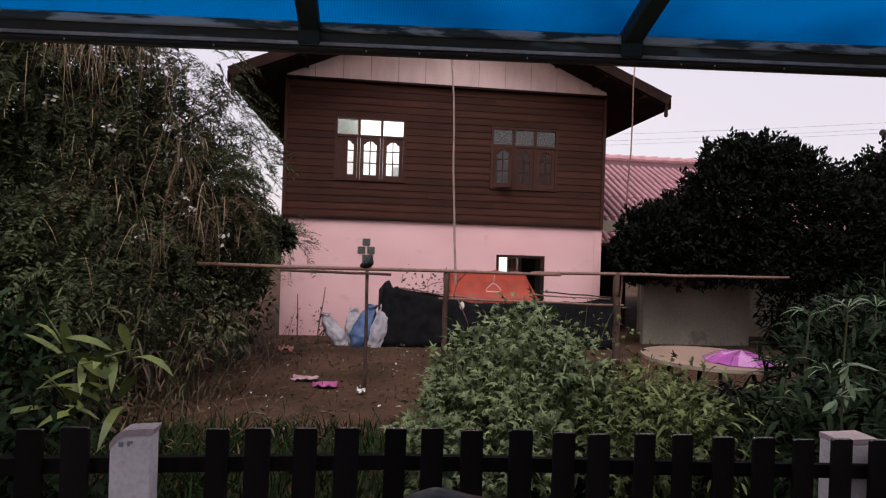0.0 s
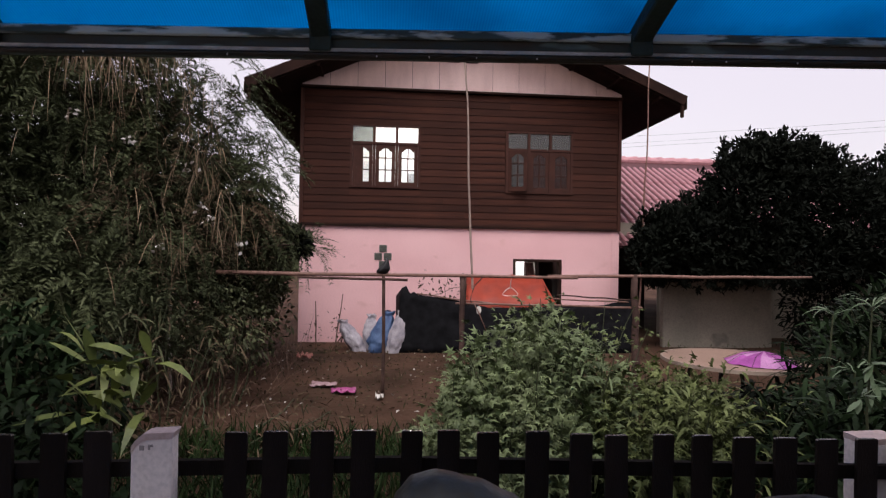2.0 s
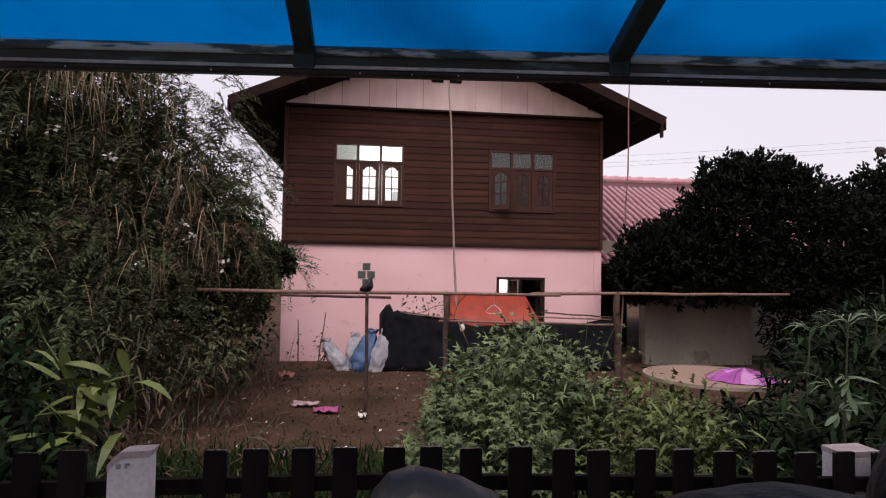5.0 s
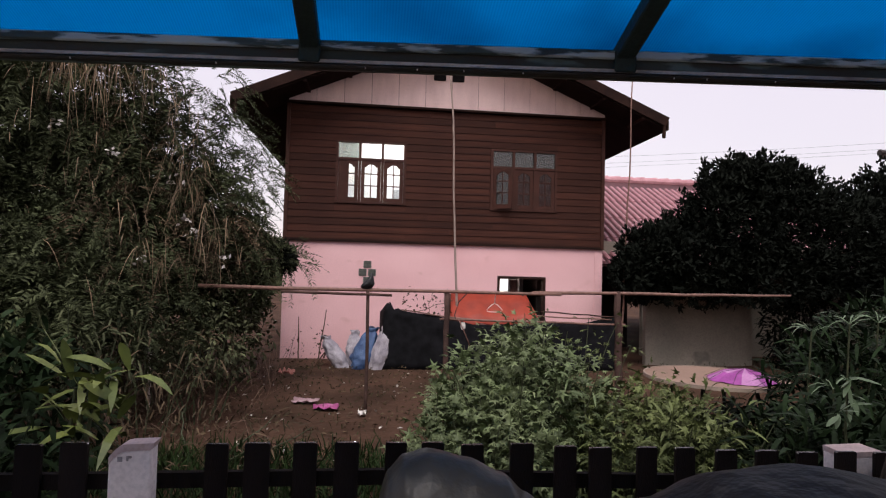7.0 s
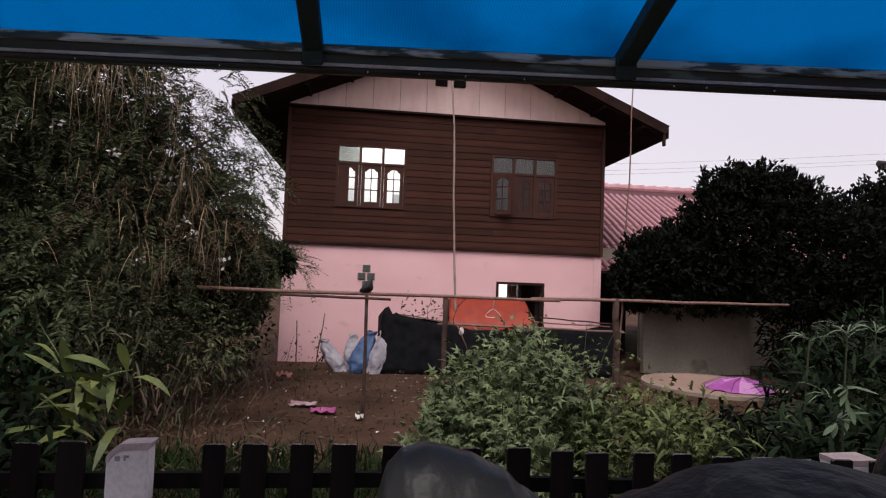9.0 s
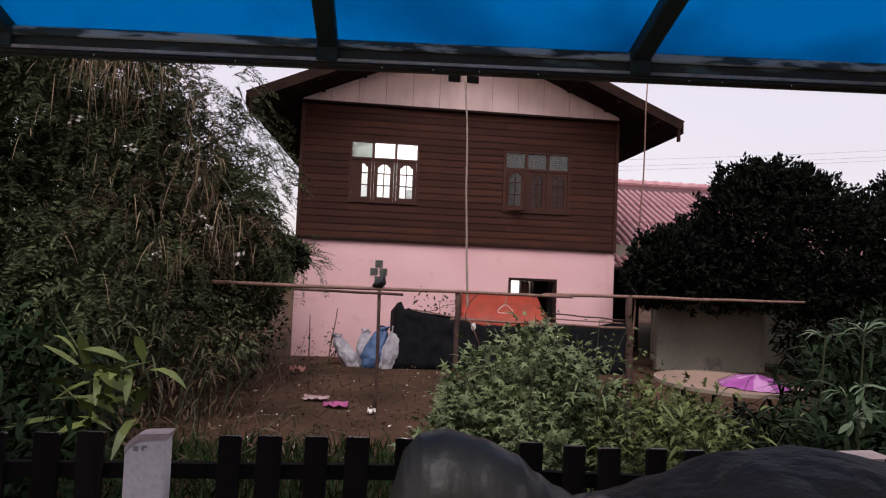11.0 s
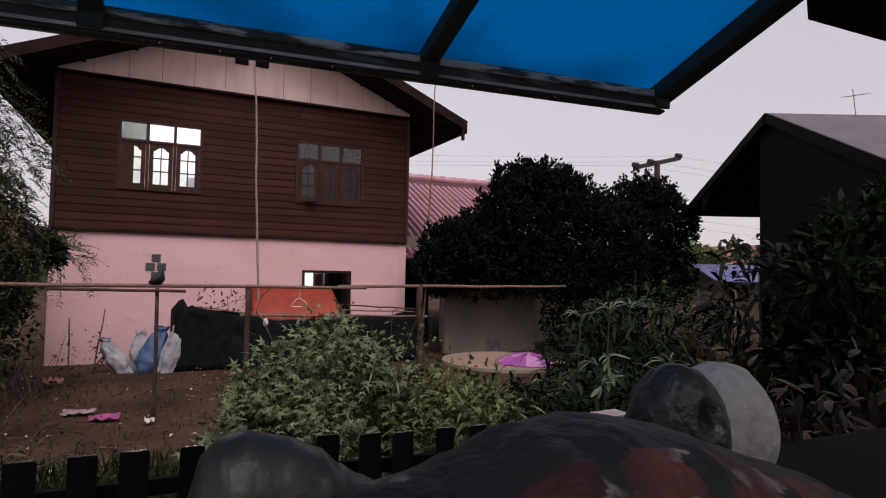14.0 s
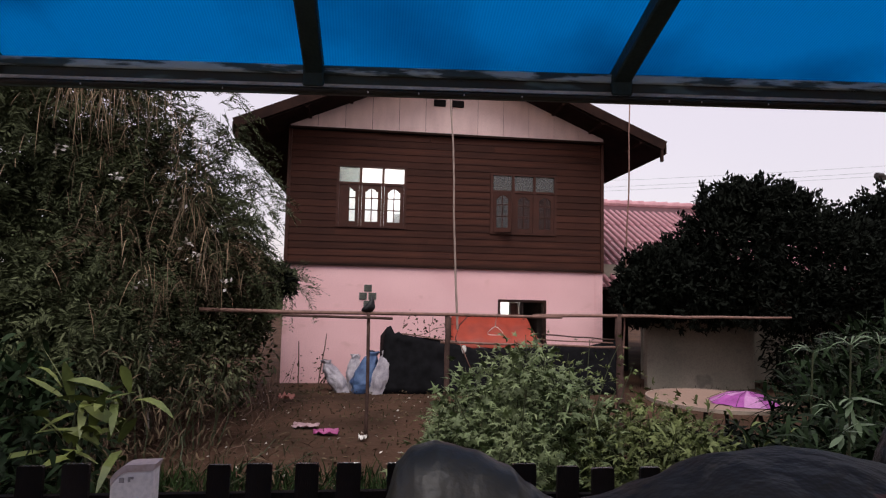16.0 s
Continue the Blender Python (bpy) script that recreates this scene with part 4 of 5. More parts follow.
part("loop", tubem(loop, 0.005, 6), POSTWHITE, hanger, smooth=True)
part("hook", tubem([(hx, RAILY + 0.06, hz + 0.06), (hx, RAILY + 0.04, hz + 0.13), (hx + 0.01, RAILY + 0.02, hz + 0.22)], 0.005, 6), POSTWHITE, hanger, smooth=True)
tie = thing("hanging_ties", "white cloth scrap and stick hanging from the stick", "cloth scrap")
scrap = bmesh.new()
bmesh.ops.create_icosphere(scrap, subdivisions=2, radius=1)
for v in scrap.verts:
    v.co = Vector((1.665 + 0.035 * v.co.x, 8.76 + 0.02 * v.co.y, 1.15 + 0.055 * v.co.z)) * (1 + 0.004 * noise.noise(v.co * 3))
part("scrap", scrap, WHITESCRAP, tie, smooth=True)
part("stick", tubem([(1.60, 8.75, 1.24), (1.66, 8.75, 1.12), (1.80, 8.75, 0.80)], 0.008, 6), BAMBOO, tie, smooth=True)
part("cord", tubem([(1.72, 8.77, 1.60), (1.60, 8.77, 1.47), (1.55, 8.77, 1.30), (1.56, 8.77, 1.24)], 0.007, 6), BLACKBAG, tie, smooth=True)

for i, (a, b, r, lab) in enumerate((((2.22, 12.9, 0.0), (1.86, 12.45, 6.35), 0.024, "tall thin pale bamboo pole leaning on the gable"), ((5.42, 12.3, 0.0), (5.68, 12.5, 6.0), 0.020, "thin dark pole leaning on the eave"))):
    pole = thing("leaning_pole", lab, "pole")
    part("pole", tubem(wobbly(a, b, 9, 0.02, 30 + i), [r * (1.1 - 0.05 * k) for k in range(10)], 8), PALEBAMBOO if i == 0 else BAMBOO, pole, smooth=True)

# pen wrapped in black shade net, with an orange sheet roof
pen = thing("animal_pen", "low pen wrapped in sagging black shade net", "pen")
net = bmesh.new()
cols = 60
top_keys = [(0.72, 1.23), (0.80, 1.22), (0.88, 1.12), (1.3, 1.07), (1.9, 0.98), (2.4, 0.86), (3.2, 0.88), (4.0, 0.93), (4.6, 0.93), (5.3, 1.05)]


def net_top(x):
    for (a, za), (b, zb) in zip(top_keys, top_keys[1:]):
        if a <= x <= b:
            return za + (zb - za) * (x - a) / (b - a)
    return top_keys[-1][1]


grid = []
for i in range(cols + 1):
    x = 0.72 + 4.55 * i / cols
    zt = net_top(x) + 0.015 * noise.noise((x * 5, 0, 0))
    if i in (1, 3):
        zt += 0.05
    lean = max(0.0, 1.0 - i / 6)
    grid.append([net.verts.new((x - 0.13 * lean * (1 - k / 8), 12.25 + 0.05 * noise.noise((x * 3.1, k * 0.7, 1)) - 0.08 * (1 - k / 8), zt * k / 8)) for k in range(9)])
for a, b in zip(grid, grid[1:]):
    for k in range(8):
        net.faces.new((a[k], b[k], b[k + 1], a[k + 1]))
side = [net.verts.new((0.72 - 0.1, 13.35, 1.0 * k / 8)) for k in range(9)]
for k in range(8):
    net.faces.new((side[k], grid[0][k], grid[0][k + 1], side[k + 1]))
nt = part("shade_net", net, BLACKNET, pen, "sagging black shade net", smooth=True)
md = nt.modifiers.new("thickness", "SOLIDIFY")
md.thickness = 0.006
for x, z in ((0.78, 1.25), (2.2, 1.0), (3.6, 1.0), (5.2, 1.1)):
    part("stake", tubem(wobbly((x, 12.32, -0.05), (x, 12.32, z - 0.08), 3, 0.01, int(x * 10)), 0.025, 7), POLEWOOD, pen, smooth=True)
part("top_stick", tubem(wobbly((1.0, 12.26, 1.12), (2.6, 12.24, 0.93), 5, 0.012, 44), 0.014, 7), BAMBOO, pen, smooth=True)
part("top_stick", tubem(wobbly((3.6, 12.26, 1.06), (5.2, 12.24, 1.0), 5, 0.012, 45), 0.014, 7), BAMBOO, pen, smooth=True)
sheet = bmesh.new()
n = 18
rows = [[sheet.verts.new((1.98 + 0.10 * s + (1.86 - 0.26 * s) * i / n, 12.42 + 0.75 * s, 0.86 + 0.60 * s + 0.02 * math.sin(i * 1.3) + 0.025 * noise.noise((i * 0.4, s * 2, 0)))) for i in range(n + 1)] for s in (0, 0.33, 0.66, 1.0)]
for a, b in zip(rows, rows[1:]):
    for i in range(n):
        sheet.faces.new((a[i], a[i + 1], b[i + 1], b[i]))
sh = part("sheet_roof", sheet, ORANGE, pen, "faded orange-red sheet sloping over the pen", smooth=True)
md = sh.modifiers.new("thickness", "SOLIDIFY")
md.thickness = 0.012
for x in (2.05, 3.6):
    part("stake", tubem([(x, 13.12, 0), (x, 13.12, 1.42)], 0.025, 7), POLEWOOD, pen, smooth=True)


def sack(label, base, height, radius, lean, material, seed, tuft=None):
    """A stuffed woven sack, creased, with a gathered neck."""
    bm = bmesh.new()
    rings, sides = 30, 36
    rr = []
    for k in range(rings + 1):
        s = k / rings
        prof = math.sin(math.pi * min(1, 0.16 + s * 0.80)) ** 0.55 * (1.0 - 0.25 * s)
        if s > 0.88:
            prof = 0.34 + 0.2 * (s - 0.88) / 0.12
        ring = []
        for j in range(sides):
            a = 2 * math.pi * j / sides
            q = 1.12 * radius * prof * (1 + 0.30 * noise.noise((math.cos(a) * 1.6 + seed, math.sin(a) * 1.6, s * 4)) + 0.14 * noise.noise((math.cos(a) * 4 + seed, math.sin(a) * 4, s * 9)) + 0.07 * noise.noise((math.cos(a) * 9 + seed, math.sin(a) * 9, s * 22)))
            ring.append(bm.verts.new((base[0] + q * math.cos(a) + lean[0] * s * height, base[1] + 0.75 * q * math.sin(a) + lean[1] * s * height, base[2] + s * height + 0.02 * math.sin(a * 3 + seed) * s)))
        rr.append(ring)
    for r, q in zip(rr, rr[1:]):
        for j in range(sides):
            bm.faces.new((r[j], r[(j + 1) % sides], q[(j + 1) % sides], q[j]))
    bm.faces.new(rr[0][::-1])
    bm.faces.new(rr[-1])
    ob = thing("sack", label, "sack", "sacks by the wall")
    part("body", bm, material, ob, smooth=True)
    if tuft:
        part("neck_tie", tubem([(base[0] + lean[0] * height - 0.04, base[1] + lean[1] * height, base[2] + 0.89 * height), (base[0] + lean[0] * height + 0.05, base[1] + lean[1] * height - 0.03, base[2] + 0.9 * height)], 0.012, 6), tuft, ob)


sack("pale woven sack leaning over against the wall", (-0.08, 12.35, -0.02), 0.60, 0.17, (-0.55, 0.15), WHITESACK, 2, BLUESACK)
sack("creased white woven sack beside a blue one", (0.16, 12.6, -0.02), 0.68, 0.16, (-0.05, 0.2), WHITESACK, 5)
sack("full blue woven sack slumped by the wall", (0.25, 12.3, -0.02), 0.78, 0.22, (0.28, 0.15), BLUESACK, 9, ORANGE)
sack("tall white and blue woven sack, neck open", (0.56, 12.2, -0.02), 0.80, 0.155, (0.22, 0.12), WHITESACK, 13, BLUESACK)

# round table with a magenta umbrella lying on it
table = thing("round_table", "round tan-topped garden table with a pale rim", "table")
TC = Vector((4.62, 7.72, 0.0))
TOPZ, TR = 0.68, 0.80
disc = bmesh.new()
bmesh.ops.create_cone(disc, cap_ends=True, segments=64, radius1=TR, radius2=TR, depth=0.03)
bmesh.ops.translate(disc, vec=TC + Vector((0, 0, TOPZ - 0.015)), verts=disc.verts)
part("tabletop", disc, TABLETAN, table)
rim = bmesh.new()
ring = [[], [], [], []]
for k in range(64):
    a = 2 * math.pi * k / 64
    for j, (r, z) in enumerate(((TR, TOPZ - 0.035), (TR + 0.018, TOPZ - 0.035), (TR + 0.018, TOPZ + 0.006), (TR - 0.004, TOPZ + 0.006))):
        ring[j].append(rim.verts.new(TC + Vector((r * math.cos(a), r * math.sin(a), z))))
for j in range(4):
    for k in range(64):
        rim.faces.new((ring[j][k], ring[j][(k + 1) % 64], ring[(j + 1) % 4][(k + 1) % 64], ring[(j + 1) % 4][k]))
bmesh.ops.recalc_face_normals(rim, faces=rim.faces)
part("rim", rim, RIMWOOD, table, smooth=False)
for k in range(4):
    a = math.pi / 4 + k * math.pi / 2
    part("leg", tubem([TC + Vector((0.62 * math.cos(a), 0.62 * math.sin(a), 0.0)), TC + Vector((0.45 * math.cos(a), 0.45 * math.sin(a), TOPZ - 0.03))], 0.025, 8), DARKMETAL, table)
umb = thing("umbrella", "folded magenta umbrella lying open on the table", "umbrella")
canopy = bmesh.new()
UC = TC + Vector((0.18, -0.30, TOPZ + 0.01))
apex = canopy.verts.new(UC + Vector((0.06, 0.05, 0.13)))
rows = [[], []]
for k in range(32):
    a = 2 * math.pi * k / 32
    scal = 1 - 0.10 * abs(math.sin(4 * a))
    for j, (f, z) in enumerate(((0.55, 0.095), (1.0, 0.0))):
        rows[j].append(canopy.verts.new(UC + Vector((0.42 * f * scal * math.cos(a), 0.40 * f * scal * math.sin(a), z + 0.02 * noise.noise((math.cos(a) * 3, math.sin(a) * 3, f))))))
for k in range(32):
    canopy.faces.new((apex, rows[0][k], rows[0][(k + 1) % 32]))
    canopy.faces.new((rows[0][k], rows[1][k], rows[1][(k + 1) % 32], rows[0][(k + 1) % 32]))
can = part("canopy", canopy, [PURPLE, PURPLEPALE], umb, "magenta nylon canopy with paler panels")
for f in can.data.polygons:
    a = math.atan2(f.center.y - UC.y, f.center.x - UC.x)
    f.material_index = 1 if 0.2 < (a * 4 / math.pi) % 3 < 1.0 else 0
for k in range(8):
    a = 2 * math.pi * k / 8
    part("rib", tubem([UC + Vector((0.06, 0.05, 0.135)), UC + Vector((0.25 * math.cos(a), 0.23 * math.sin(a), 0.10)), UC + Vector((0.43 * math.cos(a), 0.41 * math.sin(a), 0.004))], 0.0025, 5), DARKMETAL, umb)

stake = thing("white_stake", "weathered white-painted stake among the weeds", "stake")
part("shaft", tubem(wobbly((-2.40, 9.0, -0.05), (-2.425, 9.0, 1.56), 4, 0.008, 61), [0.03, 0.03, 0.028, 0.026, 0.024], 8), POSTWHITE, stake, smooth=True)

# litter on the soil
def crumple(name, label, at, size, material, seed):
    bm = bmesh.new()
    bmesh.ops.create_grid(bm, x_segments=9, y_segments=7, size=0.5)
    for v in bm.verts:
        p = v.co.copy()
        edge = 1 + 0.25 * noise.noise((p.x * 4 + seed, p.y * 4, 5))
        v.co = Vector((at[0] + p.x * size[0] * edge, at[1] + p.y * size[1] * edge, at[2] + 0.035 + size[2] * (0.5 + noise.noise((p.x * 5 + seed, p.y * 5, 0)))))
    ob = put_mesh(name, bm, material, smooth=True)
    md = ob.modifiers.new("thickness", "SOLIDIFY")
    md.thickness = 0.004
    return tagged(ob, label, "litter", "litter on the soil")


crumple("plastic_scrap", "crumpled bright pink plastic lying on soil", (-0.12, 8.86, 0.0), (0.32, 0.22, 0.05), PINKBAG, 1)
crumple("plastic_scrap", "pale pink crumpled plastic sheet on soil", (-0.42, 9.25, 0.0), (0.34, 0.2, 0.05), PALEBAG, 7)
crumple("plastic_scrap", "faded orange-pink scrap near the wall", (-0.98, 11.4, 0.0), (0.26, 0.2, 0.10), mat("orange_scrap", (0.5, 0.2, 0.17), None, 0.5), 12)
crumple("plastic_scrap", "white plastic scrap on soil", (0.36, 8.5, 0.0), (0.10, 0.12, 0.06), WHITESCRAP, 15)
bits = Leaves()
bp = np.column_stack([rng.uniform(-4.5, 1.6, 150), rng.uniform(6.2, 12.6, 150), rng.uniform(0.02, 0.05, 150)])
bits.blades(bp, rand_dirs(150) * [1, 1, 0.25], rng.uniform(0.02, 0.09, 150), rng.uniform(0.015, 0.04, 150), 0.3)
bits.ob("litter_bits", WHITESCRAP, None, "small pale bits of litter and dry leaf on soil", "stuff")
bits = Leaves()
bp = np.column_stack([rng.uniform(-5, 2.2, 2600), rng.uniform(5.8, 13.2, 2600), rng.uniform(0.01, 0.05, 2600)])
bits.blades(bp, rand_dirs(2600) * [1, 1, 0.3], rng.uniform(0.03, 0.10, 2600), rng.uniform(0.02, 0.045, 2600), 0.3)
bits.ob("leaf_litter", LEAF_BROWN, None, "brown fallen leaves strewn over the soil", "stuff")

# ---- plants ----
def feather_tree():
    t = thing("feathery_tree", "large feathery-leaved tree hung with dry tan pods", "tree")
    base = Vector((-4.1, 9.6, -0.05))
    part("trunk", tubem(wobbly(base, (-3.7, 9.4, 2.6), 6, 0.05, 51), [0.20, 0.17, 0.16, 0.15, 0.14, 0.13, 0.12], 12), BARK, t, smooth=True)
    blobs = [((-3.9, 9.2, 4.2), (1.7, 1.6, 1.6), 520), ((-2.75, 9.3, 3.3), (1.0, 1.1, 1.1), 360), ((-4.9, 8.6, 2.7), (1.5, 1.4, 1.2), 420), ((-3.0, 8.9, 2.1), (1.2, 1.1, 0.8), 330),
             ((-2.15, 9.5, 4.35), (0.75, 0.9, 0.65), 120), ((-1.75, 9.4, 3.75), (0.62, 0.7, 0.45), 110), ((-1.42, 9.5, 3.15), (0.52, 0.7, 0.32), 100), ((-0.9, 9.5, 2.0), (0.5, 0.4, 0.20), 42), ((-1.9, 9.6, 2.75), (0.7, 0.8, 0.55), 150), ((-3.6, 9.4, 5.6), (1.6, 1.5, 0.9), 260), ((-5.8, 8.4, 4.2), (1.5, 1.5, 1.8), 380), ((-1.75, 9.9, 2.2), (0.75, 0.8, 0.5), 180), ((-3.3, 8.2, 1.45), (1.2, 0.7, 0.55), 240), ((-2.1, 8.3, 1.35), (0.6, 0.5, 0.45), 120)]
    limbs(t, "limb", (-3.75, 9.4, 2.3), [b[0] for b in blobs], 0.085, BARK, 60)
    crown = Leaves()
    for c, r, n in blobs:
        p, d = cloud(c, r, n, 0.35)
        way = d + rand_dirs(n) * 0.8 + np.array([0, 0, -0.1])
        crown.fronds(p, way, rng.uniform(0.24, 0.46, n), 13, 0.075, 0.017, 0.5)
        if n > 140:
            q, e = cloud(c, [0.82 * a for a in r], int(1.6 * n), 0.1)
            crown.fronds(q, e + rand_dirs(len(q)), rng.uniform(0.3, 0.55, len(q)), 11, 0.10, 0.028, 0.6)
    crown.ob("crown", LEAF_FEATHER, t, "feathery dark green foliage")
    pods = Leaves()
    for c, spread, n, length in (((-2.64, 7.45, 4.10), (0.20, 0.12, 0.12), 150, 0.62), ((-1.94, 7.55, 4.05), (0.13, 0.12, 0.14), 44, 0.55), ((-1.58, 7.6, 2.95), (0.08, 0.1, 0.13), 55, 0.55), ((-1.42, 7.6, 2.50), (0.05, 0.08, 0.12), 28, 0.45), ((-1.9, 7.5, 2.35), (0.3, 0.15, 0.2), 22, 0.45), ((-2.3, 7.5, 2.3), (0.3, 0.15, 0.2), 14, 0.45), ((-1.15, 7.7, 2.25), (0.2, 0.15, 0.15), 14, 0.5), ((-2.2, 7.5, 3.2), (0.5, 0.2, 0.4), 40, 0.4), ((-1.75, 7.5, 2.15), (0.28, 0.15, 0.16), 26, 0.4), ((-1.62, 7.6, 3.3), (0.14, 0.1, 0.25), 30, 0.35), ((-2.75, 7.4, 3.55), (0.35, 0.15, 0.25), 26, 0.45)):
        p = np.array(c) + rng.normal(size=(n, 3)) * np.array(spread)
        way = np.array([0, 0, -0.22]) + rng.normal(size=(n, 3)) * 0.40
        pods.long_blades(p, way, rng.uniform(0.22, 0.62, n) * length, 0.0075, rng.uniform(0.3, 2.0, n))
    blooms = Leaves()
    for c in ((-1.62, 7.55, 2.35), (-1.52, 7.6, 2.22), (-2.35, 7.5, 3.05), (-1.75, 7.5, 2.75), (-2.0, 7.5, 1.9), (-2.9, 7.4, 3.3), (-1.2, 7.7, 1.95)):
        blooms.blades(np.array(c) + rng.normal(size=(9, 3)) * 0.03, rand_dirs(9), 0.06, 0.035)
    blooms.ob("pale_blossom", WHITESCRAP, t, "small pale blossoms among the leaves")
    dry = Leaves()
    for c, r, n in (((-2.2, 8.2, 3.2), (0.8, 0.5, 1.0), 60), ((-2.3, 7.9, 2.2), (1.0, 0.4, 0.6), 60), ((-1.5, 8.6, 2.3), (0.4, 0.4, 0.4), 50)):
        p, d = cloud(c, r, n, 0.3)
        dry.fronds(p, d + rand_dirs(n) + np.array([0, 0, -0.5]), rng.uniform(0.25, 0.45, n), 10, 0.07, 0.014, 0.7)
    dry.ob("dry_frond", LEAF_BROWN, t, "dry brown fronds among the green")
    pods.ob("dry_pod", POD, t, "hanging bunches of dry tan pods", "stuff")


feather_tree()


def leafy_tree(name, label, base, blobs, leafmat, rosettes, leaf, trunk_r, seed, category="tree", knobs=0):
    """A crown of rosettes of oval leaves on limbs."""
    t = thing(name, label, category)
    b = Vector(base)
    fork = b + Vector((0, 0, 1.2))
    part("trunk", tubem(wobbly(b, fork, 4, 0.04, seed), [trunk_r * (1 - 0.1 * k) for k in range(5)], 10), BARK, t, smooth=True)
    limbs(t, "limb", fork, [c for c, r, n in blobs], trunk_r * 0.6, BARK, seed + 3)
    crown = Leaves()
    for c, r, n in blobs:
        p, d = cloud(c, r, n, 0.45)
        for k in range(rosettes):
            way = d * 0.7 + rand_dirs(n, 0.35)
            crown.blades(p + rng.normal(size=(n, 3)) * 0.03, way, rng.uniform(0.7, 1.2, n) * leaf, leaf * 0.42, 0.2)
        if knobs:
            # upright tufts that give the crown its knobbly outline
            m = int(knobs * r[0] * r[1])
            u = rand_dirs(m, 1.2)
            u[:, 2] = np.abs(u[:, 2])
            foot = np.array(c) + u * np.array(r) * 0.98
            rise = rng.uniform(0.10, 0.26, m)
            for k in range(22):
                h = rng.random(m)
                at = foot + np.column_stack([0.05 * rng.normal(size=m), 0.05 * rng.normal(size=m), h * rise])
                crown.blades(at, rand_dirs(m, 1.3) + u * 0.4, rng.uniform(0.08, 0.13, m), 0.06, 0.2)
    crown.ob("crown", leafmat, t, "dense dark foliage")
    return t


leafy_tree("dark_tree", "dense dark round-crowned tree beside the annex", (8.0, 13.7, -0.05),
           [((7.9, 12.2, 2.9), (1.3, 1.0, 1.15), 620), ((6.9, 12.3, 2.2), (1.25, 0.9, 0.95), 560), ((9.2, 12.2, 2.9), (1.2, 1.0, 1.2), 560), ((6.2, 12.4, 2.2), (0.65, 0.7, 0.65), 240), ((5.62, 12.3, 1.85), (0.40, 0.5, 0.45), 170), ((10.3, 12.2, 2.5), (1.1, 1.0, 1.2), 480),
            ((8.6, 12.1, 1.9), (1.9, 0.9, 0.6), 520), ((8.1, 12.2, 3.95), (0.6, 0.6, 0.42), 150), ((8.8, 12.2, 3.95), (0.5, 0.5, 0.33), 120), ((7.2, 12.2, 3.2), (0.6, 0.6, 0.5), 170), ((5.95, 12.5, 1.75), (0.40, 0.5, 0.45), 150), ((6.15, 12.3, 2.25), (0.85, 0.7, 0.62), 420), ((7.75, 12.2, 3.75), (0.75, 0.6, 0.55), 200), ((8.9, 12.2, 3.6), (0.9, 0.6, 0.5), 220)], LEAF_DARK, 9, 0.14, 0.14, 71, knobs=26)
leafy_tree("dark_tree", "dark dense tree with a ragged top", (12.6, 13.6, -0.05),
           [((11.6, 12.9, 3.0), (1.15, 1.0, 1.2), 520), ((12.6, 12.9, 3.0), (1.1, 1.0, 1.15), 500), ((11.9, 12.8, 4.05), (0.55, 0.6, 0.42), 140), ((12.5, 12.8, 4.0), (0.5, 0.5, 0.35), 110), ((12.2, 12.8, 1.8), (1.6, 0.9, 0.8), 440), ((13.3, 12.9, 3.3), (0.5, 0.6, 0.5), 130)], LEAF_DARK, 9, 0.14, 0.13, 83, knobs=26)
leafy_tree("shade_tree", "dark leafy tree behind the feathery one", (-6.0, 12.0, -0.05), [((-6.0, 11.6, 3.2), (1.9, 1.2, 2.0), 520), ((-4.6, 11.8, 2.9), (1.5, 1.0, 1.6), 480), ((-8.0, 11.0, 3.0), (2.0, 1.4, 2.4), 460), ((-3.6, 12.0, 1.9), (1.3, 0.9, 1.0), 420), ((-6.5, 10.5, 5.3), (2.2, 1.5, 1.5), 420)], LEAF_FEATHER, 9, 0.22, 0.18, 95)
leafy_tree("shade_tree", "dark leafy shrub against the house side", (-2.6, 12.4, -0.05), [((-2.5, 12.3, 1.9), (0.8, 0.8, 0.8), 340), ((-2.1, 12.6, 1.35), (0.6, 0.7, 0.7), 300), ((-3.3, 12.0, 1.0), (1.0, 0.8, 0.9), 360), ((-1.75, 12.3, 2.15), (0.35, 0.4, 0.25), 60)], LEAF_FEATHER, 9, 0.16, 0.09, 98)
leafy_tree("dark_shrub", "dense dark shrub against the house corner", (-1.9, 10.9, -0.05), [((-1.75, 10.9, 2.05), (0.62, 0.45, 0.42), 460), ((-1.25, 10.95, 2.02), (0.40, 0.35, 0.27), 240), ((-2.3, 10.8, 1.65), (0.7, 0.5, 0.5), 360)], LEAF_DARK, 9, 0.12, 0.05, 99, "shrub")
leafy_tree("dark_shrub", "tall dark green shrub by the black house", (6.2, 3.9, -0.05), [((6.1, 3.9, 1.9), (0.65, 0.6, 0.75), 260), ((6.6, 3.7, 1.3), (0.6, 0.6, 0.7), 240), ((5.7, 4.0, 1.1), (0.55, 0.5, 0.6), 220)], LEAF_LONG, 8, 0.17, 0.06, 140, "shrub")
leafy_tree("far_tree", "rounded dark green tree beyond the yard", (20.2, 20.5, -0.05), [((20.8, 20.0, 2.5), (1.7, 1.0, 1.0), 480), ((22.3, 20.0, 2.35), (1.2, 0.9, 0.9), 360), ((19.3, 19.8, 2.1), (1.3, 1, 1.0), 320)], LEAF_OLIVE, 8, 0.2, 0.15, 90)


